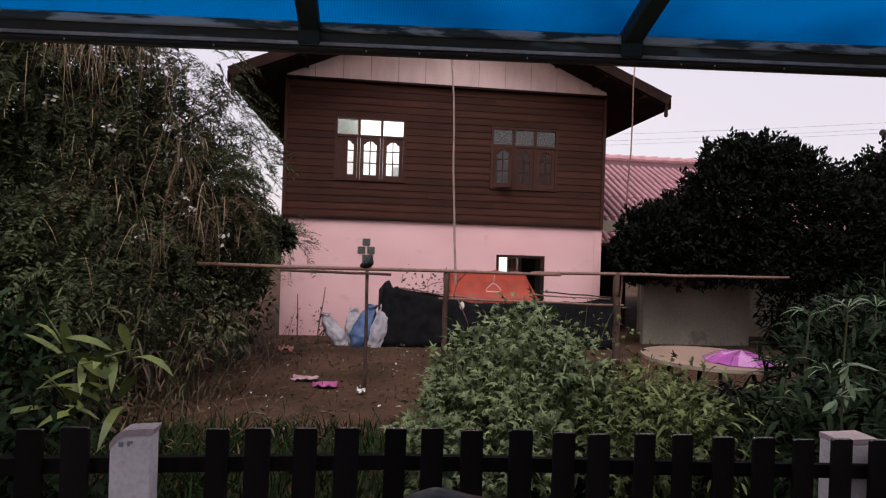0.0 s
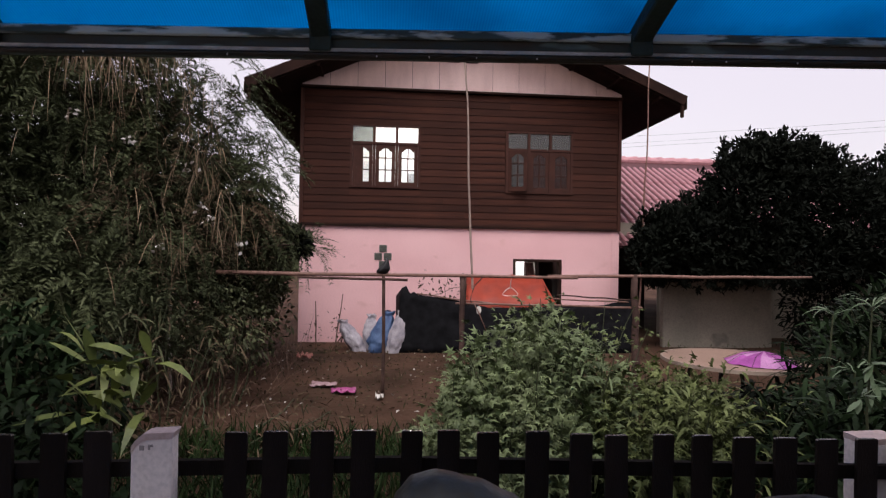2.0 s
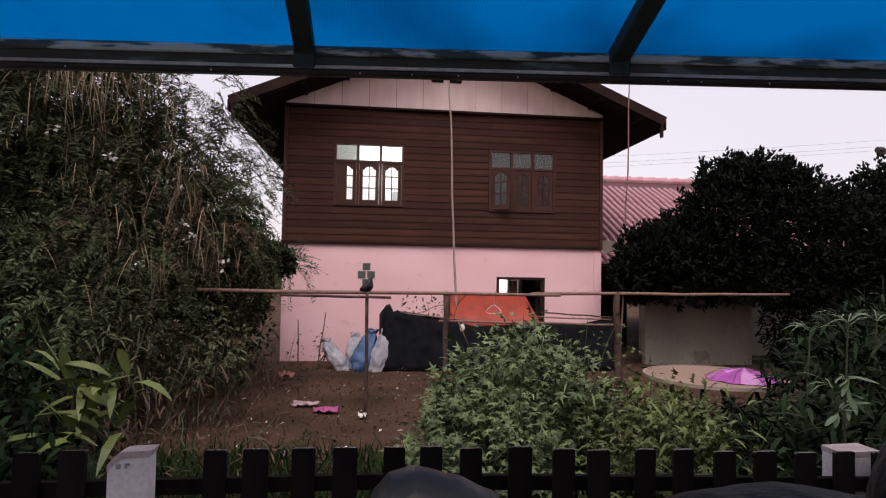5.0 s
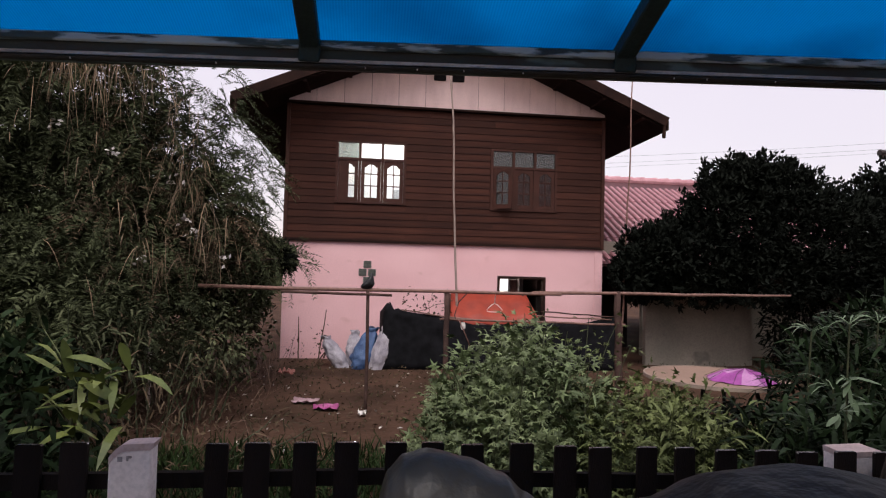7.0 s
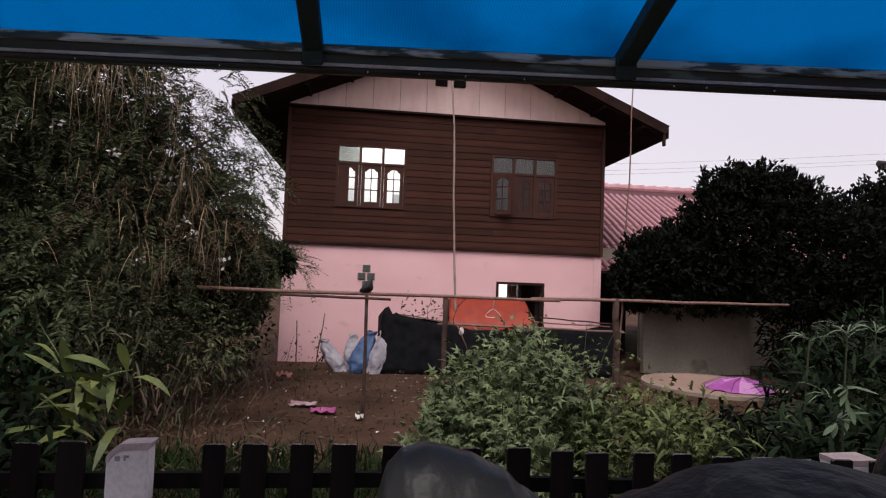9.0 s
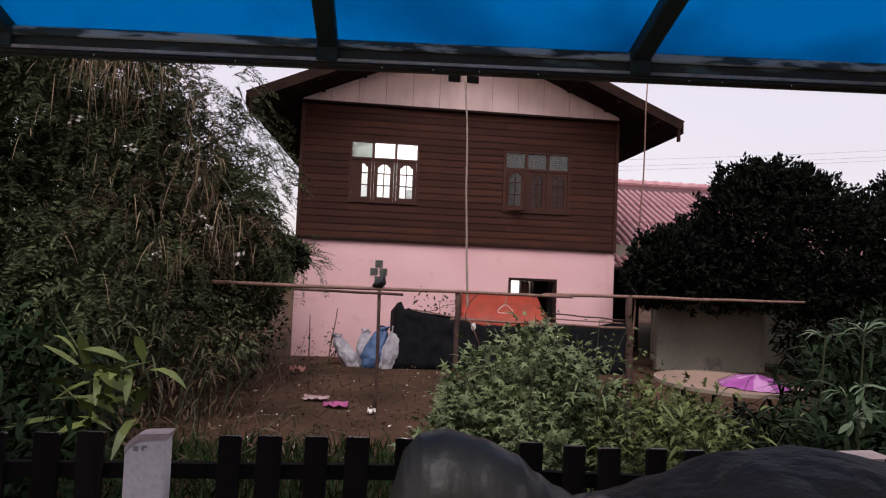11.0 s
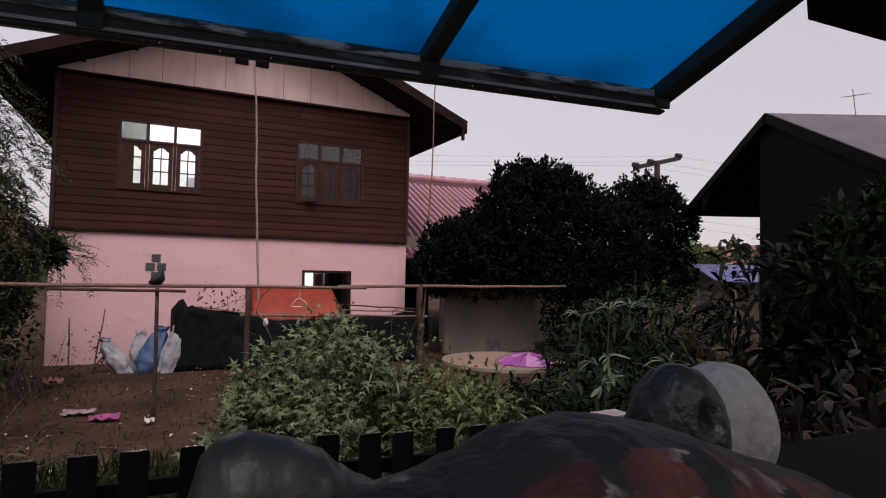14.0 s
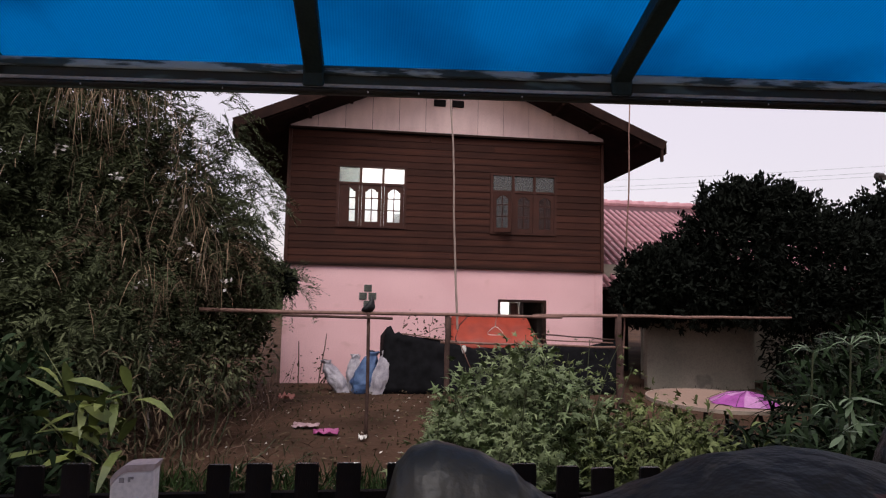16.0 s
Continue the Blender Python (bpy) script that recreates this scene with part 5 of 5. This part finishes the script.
def lobed_bush(name, label, stems, n_leaf, size, leafmat, seed):
    """A sprawling bush: arching stems set with lobed leaves that shrink to the tip."""
    t = thing(name, label, "bush")
    leaves = Leaves()
    r = random.Random(seed)
    for i, (b, tip) in enumerate(stems):
        a, c = Vector(b), Vector(tip)
        mid = a.lerp(c, 0.55) + Vector((r.uniform(-0.1, 0.1), r.uniform(-0.1, 0.1), 0.12 * (c - a).length))
        pts = [a.lerp(mid, s).lerp(mid.lerp(c, s), s) for s in (0, 0.2, 0.4, 0.6, 0.8, 1.0)]
        part("stem", tubem(pts, [0.008, 0.007, 0.006, 0.005, 0.004, 0.003], 5), STEM, t)
        P = np.array(pts)
        n = n_leaf
        s = (0.12 + 0.88 * rng.random(n) ** 0.62) * 5
        k = np.minimum(s.astype(int), 4)
        p = P[k] + (P[k + 1] - P[k]) * (s - k)[:, None]
        out = rand_dirs(n, 0.25)
        p = p + out * rng.uniform(0.03, 0.16, n)[:, None]
        leaves.lobed(p, out + np.array([0, -0.25, -0.05]), rng.uniform(0.55, 1.15, n) * size * (1.15 - 0.09 * s))
    leaves.ob("foliage", leafmat, t, "lobed leaves")
    return t


def spread(cx, cy, rx, ry, height, n, seed, lean=0.9):
    r = random.Random(seed)
    out = []
    for i in range(n):
        a, q = r.uniform(0, 2 * math.pi), math.sqrt(r.random())
        bx, by = cx + 0.55 * rx * q * math.cos(a), cy + 0.55 * ry * q * math.sin(a)
        h = height * (1 - 0.45 * q * q) * r.uniform(0.8, 1.05)
        out.append(((bx, by, 0.0), (cx + rx * lean * q * math.cos(a), cy + ry * lean * q * math.sin(a), h)))
    return out


lobed_bush("lobed_leaf_bush", "sprawling light green bush with lobed leaves", spread(1.66, 5.6, 0.88, 0.75, 1.50, 88, 3), 48, 0.118, LEAF_BRIGHT, 3)
lobed_bush("lobed_leaf_bush", "low sprawling green bush with paler leaves", spread(1.25, 5.1, 0.72, 0.6, 1.08, 60, 4), 46, 0.112, LEAF_BRIGHT, 4)
lobed_bush("vine_bush", "tangled olive green bush by the table", spread(2.50, 5.3, 0.90, 0.7, 1.12, 84, 5), 48, 0.098, LEAF_OLIVE, 5)
lobed_bush("vine_bush", "thin climbing vine with small green leaves", [((2.35, 6.6, 0), (2.1, 6.5, 1.52)), ((2.5, 6.6, 0), (2.6, 6.6, 1.45)), ((2.6, 6.7, 0), (2.95, 6.7, 1.40)), ((2.7, 6.6, 0), (3.05, 6.6, 1.18)), ((2.3, 6.6, 0), (2.35, 6.5, 1.32))], 26, 0.085, LEAF_OLIVE, 6)


def long_leaf_bush(name, label, centres, n, length, width, leafmat, bend=0.45):
    t = thing(name, label, "bush")
    leaves = Leaves()
    for c, r in centres:
        for i in range(7):
            a = 2 * math.pi * i / 7
            part("stem", tubem(wobbly((c[0] + 0.3 * r[0] * math.cos(a), c[1] + 0.3 * r[1] * math.sin(a), 0), (c[0] + 0.8 * r[0] * math.cos(a), c[1] + 0.8 * r[1] * math.sin(a), c[2] + 0.5 * r[2]), 4, 0.03, i), [0.012, 0.010, 0.008, 0.006, 0.004], 5), STEM, t)
        p, d = cloud(c, r, n, 0.3)
        leaves.long_blades(p, d * 0.8 + rand_dirs(n, 0.5), rng.uniform(0.6, 1.25, n) * length, width, bend)
    leaves.ob("foliage", leafmat, t, "long drooping leaves")
    return t


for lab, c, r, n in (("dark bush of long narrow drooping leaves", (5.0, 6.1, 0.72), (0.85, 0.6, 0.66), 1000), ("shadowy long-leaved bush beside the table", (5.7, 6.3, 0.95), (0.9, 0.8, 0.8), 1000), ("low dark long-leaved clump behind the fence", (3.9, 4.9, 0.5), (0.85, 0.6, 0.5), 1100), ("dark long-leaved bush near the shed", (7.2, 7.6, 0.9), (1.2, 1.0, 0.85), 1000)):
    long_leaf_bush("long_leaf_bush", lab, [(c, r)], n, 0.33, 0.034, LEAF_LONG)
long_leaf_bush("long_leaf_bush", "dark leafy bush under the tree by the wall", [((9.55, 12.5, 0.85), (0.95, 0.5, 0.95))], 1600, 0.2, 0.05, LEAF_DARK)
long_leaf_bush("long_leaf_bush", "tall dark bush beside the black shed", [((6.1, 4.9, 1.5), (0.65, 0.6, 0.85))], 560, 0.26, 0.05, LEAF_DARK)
arch = thing("arching_leaf_plant", "plant with long pale arching strap leaves", "plant")
for k, (cx, cy, cz) in enumerate(((4.35, 5.75, 1.42), (4.68, 5.7, 1.50), (5.15, 5.9, 1.50), (4.1, 5.2, 1.02), (4.9, 5.1, 1.0), (5.6, 6.0, 1.45))):
    part("stem", tubem(wobbly((cx + 0.05, cy + 0.1, 0), (cx, cy, cz), 4, 0.02, 200 + k), [0.012, 0.011, 0.010, 0.009, 0.007], 6), STEM, arch)
    for j in range(8):
        a = 2 * math.pi * j / 8 + k
        strap = Leaves()
        strap.long_blades(np.array([[cx, cy, cz]]), np.array([[math.cos(a), 0.5 * math.sin(a), 0.75 + 0.25 * math.sin(3 * a)]]), 0.36 + 0.10 * math.sin(5 * a + k), 0.016, 0.62)
        tagged(strap.ob("strap_leaf", LEAF_PALE, arch), kind="part")
long_leaf_bush("garden_plant", "reddish and green garden plant with broad leaves", [((4.6, 4.3, 0.85), (0.6, 0.45, 0.5))], 240, 0.22, 0.055, LEAF_CROTON, 0.3)
long_leaf_bush("garden_plant", "leafy reddish potted-garden plant inside the fence", [((3.35, 2.45, 1.0), (0.62, 0.36, 0.62))], 420, 0.12, 0.036, LEAF_CROTON, 0.3)
long_leaf_bush("garden_plant", "dark leafy plant inside the fence", [((2.75, 2.6, 0.72), (0.5, 0.3, 0.55))], 300, 0.18, 0.05, LEAF_DARK, 0.3)
long_leaf_bush("weed_clump", "thicket of olive weeds by the house corner", [((-1.85, 10.8, 0.85), (0.8, 0.6, 0.8))], 1000, 0.12, 0.05, LEAF_SHADE, 0.3)
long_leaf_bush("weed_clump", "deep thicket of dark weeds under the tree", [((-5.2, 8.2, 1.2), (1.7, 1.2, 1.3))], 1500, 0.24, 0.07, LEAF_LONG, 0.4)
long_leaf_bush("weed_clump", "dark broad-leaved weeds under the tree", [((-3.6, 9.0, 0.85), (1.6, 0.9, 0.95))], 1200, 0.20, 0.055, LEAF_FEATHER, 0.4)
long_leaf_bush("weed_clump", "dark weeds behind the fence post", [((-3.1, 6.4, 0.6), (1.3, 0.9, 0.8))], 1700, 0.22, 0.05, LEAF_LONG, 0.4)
long_leaf_bush("weed_clump", "dry brown weeds on the soil", [((-2.2, 8.4, 0.4), (1.1, 0.9, 0.5))], 420, 0.16, 0.018, LEAF_BROWN, 0.3)
long_leaf_bush("weed_clump", "thin dry weeds along the yard edge", [((-1.2, 6.6, 0.22), (1.4, 0.8, 0.32))], 520, 0.15, 0.016, LEAF_BROWN, 0.3)
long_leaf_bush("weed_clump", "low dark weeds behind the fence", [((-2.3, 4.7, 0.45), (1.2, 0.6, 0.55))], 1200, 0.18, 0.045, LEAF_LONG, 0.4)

for lab, c, r, n, ln, wd, lm in (("thin arching shoots among the lobed leaves", (1.66, 5.35, 0.78), (0.85, 0.5, 0.72), 160, 0.16, 0.016, LEAF_BRIGHT), ("olive trailing weeds beside the bush", (2.75, 5.0, 0.62), (0.95, 0.5, 0.52), 380, 0.12, 0.022, LEAF_OLIVE), ("small-leaved olive scrub by the house side", (-1.55, 8.3, 0.95), (0.65, 0.35, 0.55), 700, 0.09, 0.030, LEAF_SHADE), ("drooping olive weeds under the feathery tree", (-2.55, 7.7, 1.15), (0.75, 0.35, 0.65), 240, 0.18, 0.022, LEAF_SHADE), ("dry brown scrub among the olive weeds", (-1.95, 7.7, 0.85), (0.85, 0.35, 0.5), 260, 0.16, 0.016, LEAF_BROWN), ("dark low leaves in front of the table", (4.15, 6.55, 0.24), (1.0, 0.35, 0.36), 1100, 0.2, 0.05, LEAF_DARK)):
    long_leaf_bush("weed_clump", lab, [(c, r)], n, ln, wd, lm, 0.5)

# yellow-green blade plant near the fence
gp = thing("blade_leaf_plant", "yellow-green plant with long broad blade leaves", "plant")
blade_way = random.Random(21)
for k in range(46):
    a, up = blade_way.uniform(-1.25, 1.25), blade_way.uniform(-0.1, 1.5)
    blade = Leaves()
    blade.long_blades(np.array([(-1.40 + 0.25 * blade_way.uniform(-1, 1), 5.05 + 0.15 * blade_way.uniform(-1, 1), 0.72 + 0.50 * blade_way.random())]), np.array([(math.sin(a), -0.35 * math.cos(a), up)]), blade_way.uniform(0.20, 0.38), blade_way.uniform(0.055, 0.085), blade_way.uniform(0.15, 0.8))
    tagged(blade.ob("leaf_blade", LEAF_YELLOW, gp), kind="part")
blade = Leaves()
blade.long_blades(np.array([(-1.44, 5.0, 1.05)]), np.array([(-0.5, -0.1, 0.95)]), 0.52, 0.07, 0.06)
tagged(blade.ob("leaf_blade", LEAF_YELLOW, gp), kind="part")
for k in range(3):
    part("stem", tubem(wobbly((-1.55 + 0.05 * k, 5.05, 0), (-1.48 + 0.06 * k, 5.03, 1.05), 3, 0.02, k), [0.022, 0.018, 0.015, 0.01], 7), STEM, gp)

# pale oblong leaves just behind the fence's far post
pp = thing("oblong_leaf_plant", "plant with pale green oblong leaves in fans", "plant")
for (cx, cy, cz), k, ln in (((3.36, 4.2, 1.27), 8, 0.16), ((3.42, 4.25, 1.13), 7, 0.15), ((3.26, 4.15, 1.09), 6, 0.14)):
    for a in np.linspace(-2.7, 0.9, k):
        fan = Leaves()
        fan.long_blades(np.array([[cx, cy, cz]]) + rng.normal(size=(1, 3)) * 0.02, np.array([[math.cos(a), -0.25, math.sin(a) * 0.8]]), ln * rng.uniform(0.6, 0.95), 0.036, 0.15)
        tagged(fan.ob("leaf", LEAF_PALE, pp), kind="part")
part("stem", tubem(wobbly((3.35, 4.2, 0), (3.36, 4.2, 1.27), 4, 0.02, 5), [0.014, 0.012, 0.01, 0.008, 0.006], 6), STEM, pp)

tangle = thing("dry_tangle", "tangle of thin bare dry stems by the yard", "weeds")
tw = Leaves()
m = 420
tp = np.column_stack([rng.uniform(-3.4, -0.9, m), rng.uniform(7.0, 11.5, m), rng.uniform(0.0, 0.25, m)])
tw.long_blades(tp, rand_dirs(m, 1.1), rng.uniform(0.35, 1.05, m), 0.008, rng.uniform(0.05, 0.4, m))
tw.ob("dry_stem", DRYSTEM, tangle, "thin dry stems")
tl_ = Leaves()
m = 900
tp = np.column_stack([rng.uniform(-3.2, -1.35, m), rng.uniform(9.6, 11.6, m), rng.uniform(0.1, 1.25, m)])
tl_.blades(tp, rand_dirs(m), rng.uniform(0.05, 0.11, m), 0.035, 0.2)
tl_.ob("leaf", LEAF_OLIVE, tangle, "small olive leaves")

# dry stalks by the wall, creeper sprigs, grass
for i, (a, b) in enumerate((((-0.92, 12.6, 0), (-0.95, 12.6, 0.93)), ((-0.55, 12.5, 0), (-0.42, 12.5, 1.08)), ((-0.60, 12.4, 0), (-0.30, 12.4, 0.45)))):
    st = thing("dry_stalk", "thin dry stalk standing by the pink wall", "stalk", "dry stalks")
    part("stalk", tubem(wobbly(a, b, 4, 0.012, 90 + i), [0.016, 0.014, 0.013, 0.011, 0.009], 6), DRYSTEM, st)
    tw = Leaves()
    m = 26
    p = np.array(a) + (np.array(b) - np.array(a)) * rng.uniform(0.1, 0.6, (m, 1)) + rng.normal(size=(m, 3)) * [0.13, 0.1, 0.07]
    tw.blades(p, rand_dirs(m), 0.07, 0.045, 0.2)
    tw.ob("leaf", LEAF_BROWN, st)
sp = thing("creeper", "sparse creeper with small dark leaves on the net", "creeper")
sl = Leaves()
m = 60
p = np.column_stack([rng.uniform(1.0, 2.0, m), rng.uniform(12.2, 12.4, m), 1.25 + 0.14 * rng.normal(size=m)])
sl.blades(p, rand_dirs(m), 0.075, 0.045, 0.2)
sl.ob("leaves", LEAF_BROWN, sp)
part("twig", tubem(wobbly((1.0, 12.3, 1.0), (2.0, 12.3, 1.32), 6, 0.03, 77), 0.006, 5), DRYSTEM, sp)
part("twig", tubem(wobbly((1.5, 12.32, 0.9), (1.6, 12.3, 1.45), 5, 0.03, 78), 0.006, 5), DRYSTEM, sp)

gr = Leaves()
m = 26000
gx, gy = rng.uniform(-4.5, 3.2, m), 3.5 + 3.4 * rng.random(m) ** 1.3
gr.long_blades(np.column_stack([gx, gy, np.zeros(m)]), rand_dirs(m, 2.2), rng.uniform(0.12, 0.42, m), 0.012, 0.25)
m = 2500
gr.long_blades(np.column_stack([rng.uniform(-6, 9, m), rng.uniform(6.5, 13.2, m), np.zeros(m)]), rand_dirs(m, 2.0), rng.uniform(0.05, 0.16, m), 0.010, 0.25)
gr.ob("grass", GRASS, None, "short rough grass along the fence and yard", "stuff")

# ---- black timber house beside the yard ----
shed = thing("black_timber_house", "black timber house with a steep sheet roof, grey in front, shade-black behind", "house")
A = Vector((11.1, 8.6, 5.12))
G = Vector((0.44, 0.90, 0))
R = Vector((0.90, -0.44, 0))
back_eave, front_eave = A + G * 4.2 + Vector((0, 0, -1.59)), A - G * 3.7 + Vector((0, 0, -1.76))
LEN = 7.0
# back slope takes the black wall colour, painting the shade of its underside
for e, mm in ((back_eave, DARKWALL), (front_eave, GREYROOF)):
    part("roof_slope", slab([A, A + R * LEN, e + R * LEN, e], 0.06), mm, shed, "steep sheet roof, grey in front, shade-black behind")
    part("barge_board", slab([A - R * 0.04, A + R * 0.02, e + R * 0.02, e - R * 0.04], 0.18), DARKWALL, shed)
w0, w1 = A + G * 0.47, A - G * 3.3
gw_ = bmesh.new()
pts = [Vector((w0.x, w0.y, 0)), Vector((w1.x, w1.y, 0)), Vector((w1.x, w1.y, 3.42)), Vector((A.x, A.y, 4.98)), Vector((w0.x, w0.y, 4.80))]
f = [gw_.verts.new(p + R * 0.12) for p in pts]
g = [gw_.verts.new(p + R * 0.27) for p in pts]
gw_.faces.new(f)
gw_.faces.new(g[::-1])
for i in range(5):
    gw_.faces.new((f[i], g[i], g[(i + 1) % 5], f[(i + 1) % 5]))
bmesh.ops.recalc_face_normals(gw_, faces=gw_.faces)
part("gable_wall", gw_, DARKWALL, shed, "black weathered timber wall")
part("front_wall", slab([Vector((w1.x, w1.y, 3.2)) + R * 0.28, Vector((w1.x, w1.y, 3.2)) + R * LEN, Vector((w1.x, w1.y, 3.2)) + R * LEN + G * 0.15, Vector((w1.x, w1.y, 3.2)) + R * 0.28 + G * 0.15], 3.2), DARKWALL, shed)
far_post = back_eave - G * 0.35
part("porch_post", boxm((far_post.x - 0.06 + 4.0 * R.x, far_post.y - 0.06 + 4.0 * R.y, 0), (far_post.x + 0.06 + 4.0 * R.x, far_post.y + 0.06 + 4.0 * R.y, 3.55)), DARKWALL, shed)
part("eave_bracket", slab([back_eave - G * 1.25 + Vector((0, 0, 0.38)), back_eave - G * 1.9 + Vector((0, 0, 0.62)), back_eave - G * 1.25 + Vector((0, 0, -0.12))], 0.05), DARKWALL, shed)
antenna = thing("tv_antenna", "thin rooftop television antenna", "antenna")
ab = A + R * 1.75 + Vector((0, 0, -0.02))
part("mast", tubem([ab, ab + Vector((-0.10, 0, 0.52))], 0.010, 6), ALU, antenna)
part("boom", tubem([ab + Vector((-0.22, 0.06, 0.36)), ab + Vector((0.24, -0.06, 0.46))], 0.009, 6), ALU, antenna)
for k in range(5):
    c = ab + Vector((-0.18 + 0.09 * k, 0.05 - 0.025 * k, 0.369 + 0.0196 * k))
    part("element", tubem([c + Vector((0, -0.14, -0.02)), c + Vector((0, 0.14, 0.02))], 0.005, 5), ALU, antenna)

# ---- beyond: power pole, wires, far houses ----
pole = thing("power_pole", "concrete power pole with a crossarm and insulators", "power pole")
PB = Vector((21.7, 22.0, 0))
part("pole", tubem([PB, PB + Vector((0, 0, 7.35))], [0.18, 0.13], 8), POLEWOOD, pole)
arm_a, arm_b = PB + Vector((-1.15, 0.3, 6.95)), PB + Vector((1.15, -0.3, 7.55))
part("crossarm", bar(arm_a, arm_b, 0.16, 0.20), DARKMETAL, pole)
for s in (0.03, 0.36, 0.97):
    q = arm_a.lerp(arm_b, s)
    part("insulator", tubem([q + Vector((-0.14, 0, 0.12)), q + Vector((0.14, 0, 0.12))], 0.13, 8), DARKMETAL, pole)
for i, (s, h) in enumerate(((0.05, 0), (0.4, 0), (0.95, 0), (0.5, -2.6), (0.5, -3.0))):
    a = arm_a.lerp(arm_b, s) + Vector((0, 0, 0.1 + h))
    line = thing("power_line", "thin black overhead power line", "wire", "overhead wires")
    lft, rgt = a + Vector((-42, 14, 1.5)), a + Vector((40, -9, 0.4))
    part("wire", tubem([lft.lerp(a, k / 8) - Vector((0, 0, 1.2 * math.sin(math.pi * k / 8))) for k in range(9)] + [a.lerp(rgt, k / 8) - Vector((0, 0, 1.2 * math.sin(math.pi * k / 8))) for k in range(1, 9)], 0.004, 4), WIRE, line)
far = thing("blue_roof_shelter", "open shelter with a low blue corrugated roof", "shelter")
part("roof", slab([(19.3, 16.6, 1.72), (25.0, 14.8, 1.72), (26.0, 18.0, 2.4), (20.6, 19.0, 2.4)], 0.06), BLUEROOF, far)
for x, y in ((20.2, 16.6), (21.9, 16.1), (24.6, 15.2)):
    part("post", boxm((x - 0.08, y - 0.08, 0), (x + 0.08, y + 0.08, 1.68)), PALEWALL, far)
part("back_wall", boxm((20.5, 18.4, 0), (26, 18.55, 2.3)), PALEWALL, far)
far2 = thing("far_house", "distant house with a faded red gable roof", "house")
part("wall", boxm((47.4, 38.5, 0), (53.0, 46, 3.2)), PALEWALL, far2)
for sgn in (-1, 1):
    part("roof", slab([(50.2, 37.8, 4.9), (50.2, 46.5, 4.9), (50.2 + sgn * 3.4, 46.5, 3.0), (50.2 + sgn * 3.4, 37.8, 3.0)], 0.12), HILLRED, far2)
part("gable", slab([(47.4, 38.4, 3.2), (53.0, 38.4, 3.2), (50.2, 38.4, 4.7)], 0.1), HILLRED, far2)
far3 = thing("far_treeline", "low dark trees along the horizon", "trees", kind="stuff")
tl = Leaves()
m = 16000
ang = rng.uniform(-1.3, 1.5, m)
dist = rng.uniform(48, 56, m)
hump = 2.6 + 1.1 * np.sin(ang * 23) + 0.9 * np.sin(ang * 57 + 1)
tl.blades(np.column_stack([dist * np.sin(ang), dist * np.cos(ang), rng.random(m) ** 0.7 * hump]), rand_dirs(m), 0.7, 0.5, 0.2)
tl.ob("crowns", LEAF_FEATHER, far3)

# ---- planks of the upper wall, each row lapping over the one below ----
plank_meshes = {}


def plank(x0, x1, z, high):
    key = (round(x1 - x0, 3), round(high, 3))
    if key not in plank_meshes:
        bm = bmesh.new()
        w = x1 - x0
        v = [bm.verts.new(p) for p in ((0, -0.021, 0), (w, -0.021, 0), (w, -0.011, high), (0, -0.011, high), (0, 0.012, 0), (w, 0.012, 0), (w, 0.012, high), (0, 0.012, high))]
        for f in ((0, 1, 2, 3), (5, 4, 7, 6), (4, 5, 1, 0), (3, 2, 6, 7), (4, 0, 3, 7), (1, 5, 6, 2)):
            bm.faces.new([v[k] for k in f])
        me = bpy.data.meshes.new("plank")
        bm.to_mesh(me)
        me.materials.append(PLANK)
        plank_meshes[key] = me
    o = new("plank", plank_meshes[key])
    o.parent = wall_up
    o.location = (x0, UPY + 0.03, z)


ROWS_UP = 19
ph = (WALLTOP - 0.08 - STOREY - 0.045) / ROWS_UP
for k in range(ROWS_UP):
    z = STOREY + 0.045 + k * ph
    if z + ph > WZ0 - 0.08 and z < WZ1 + 0.03:
        spans = [(HX0 + 0.05, W1[0] - 0.03), (W1[1] + 0.03, W2[0] - 0.03), (W2[1] + 0.03, HX1 - 0.05)]
        for (a, b), low in ((W1, 0.0), (W2, 0.04)):
            over, under = max(z, WZ1 - low + 0.032), min(z + ph, WZ0 - low - 0.042)
            if z + ph - over > 0.015:
                plank(a - 0.03, b + 0.03, over, z + ph - over - 0.004)
            if under - z > 0.015:
                plank(a - 0.03, b + 0.03, z, under - z)
    else:
        cut = 1.1 + 1.9 * ((k * 7) % 5) / 4
        spans = [(HX0 + 0.05, cut), (cut + 0.003, HX1 - 0.05)]
    for a, b in spans:
        plank(a, b, z, ph - 0.004)
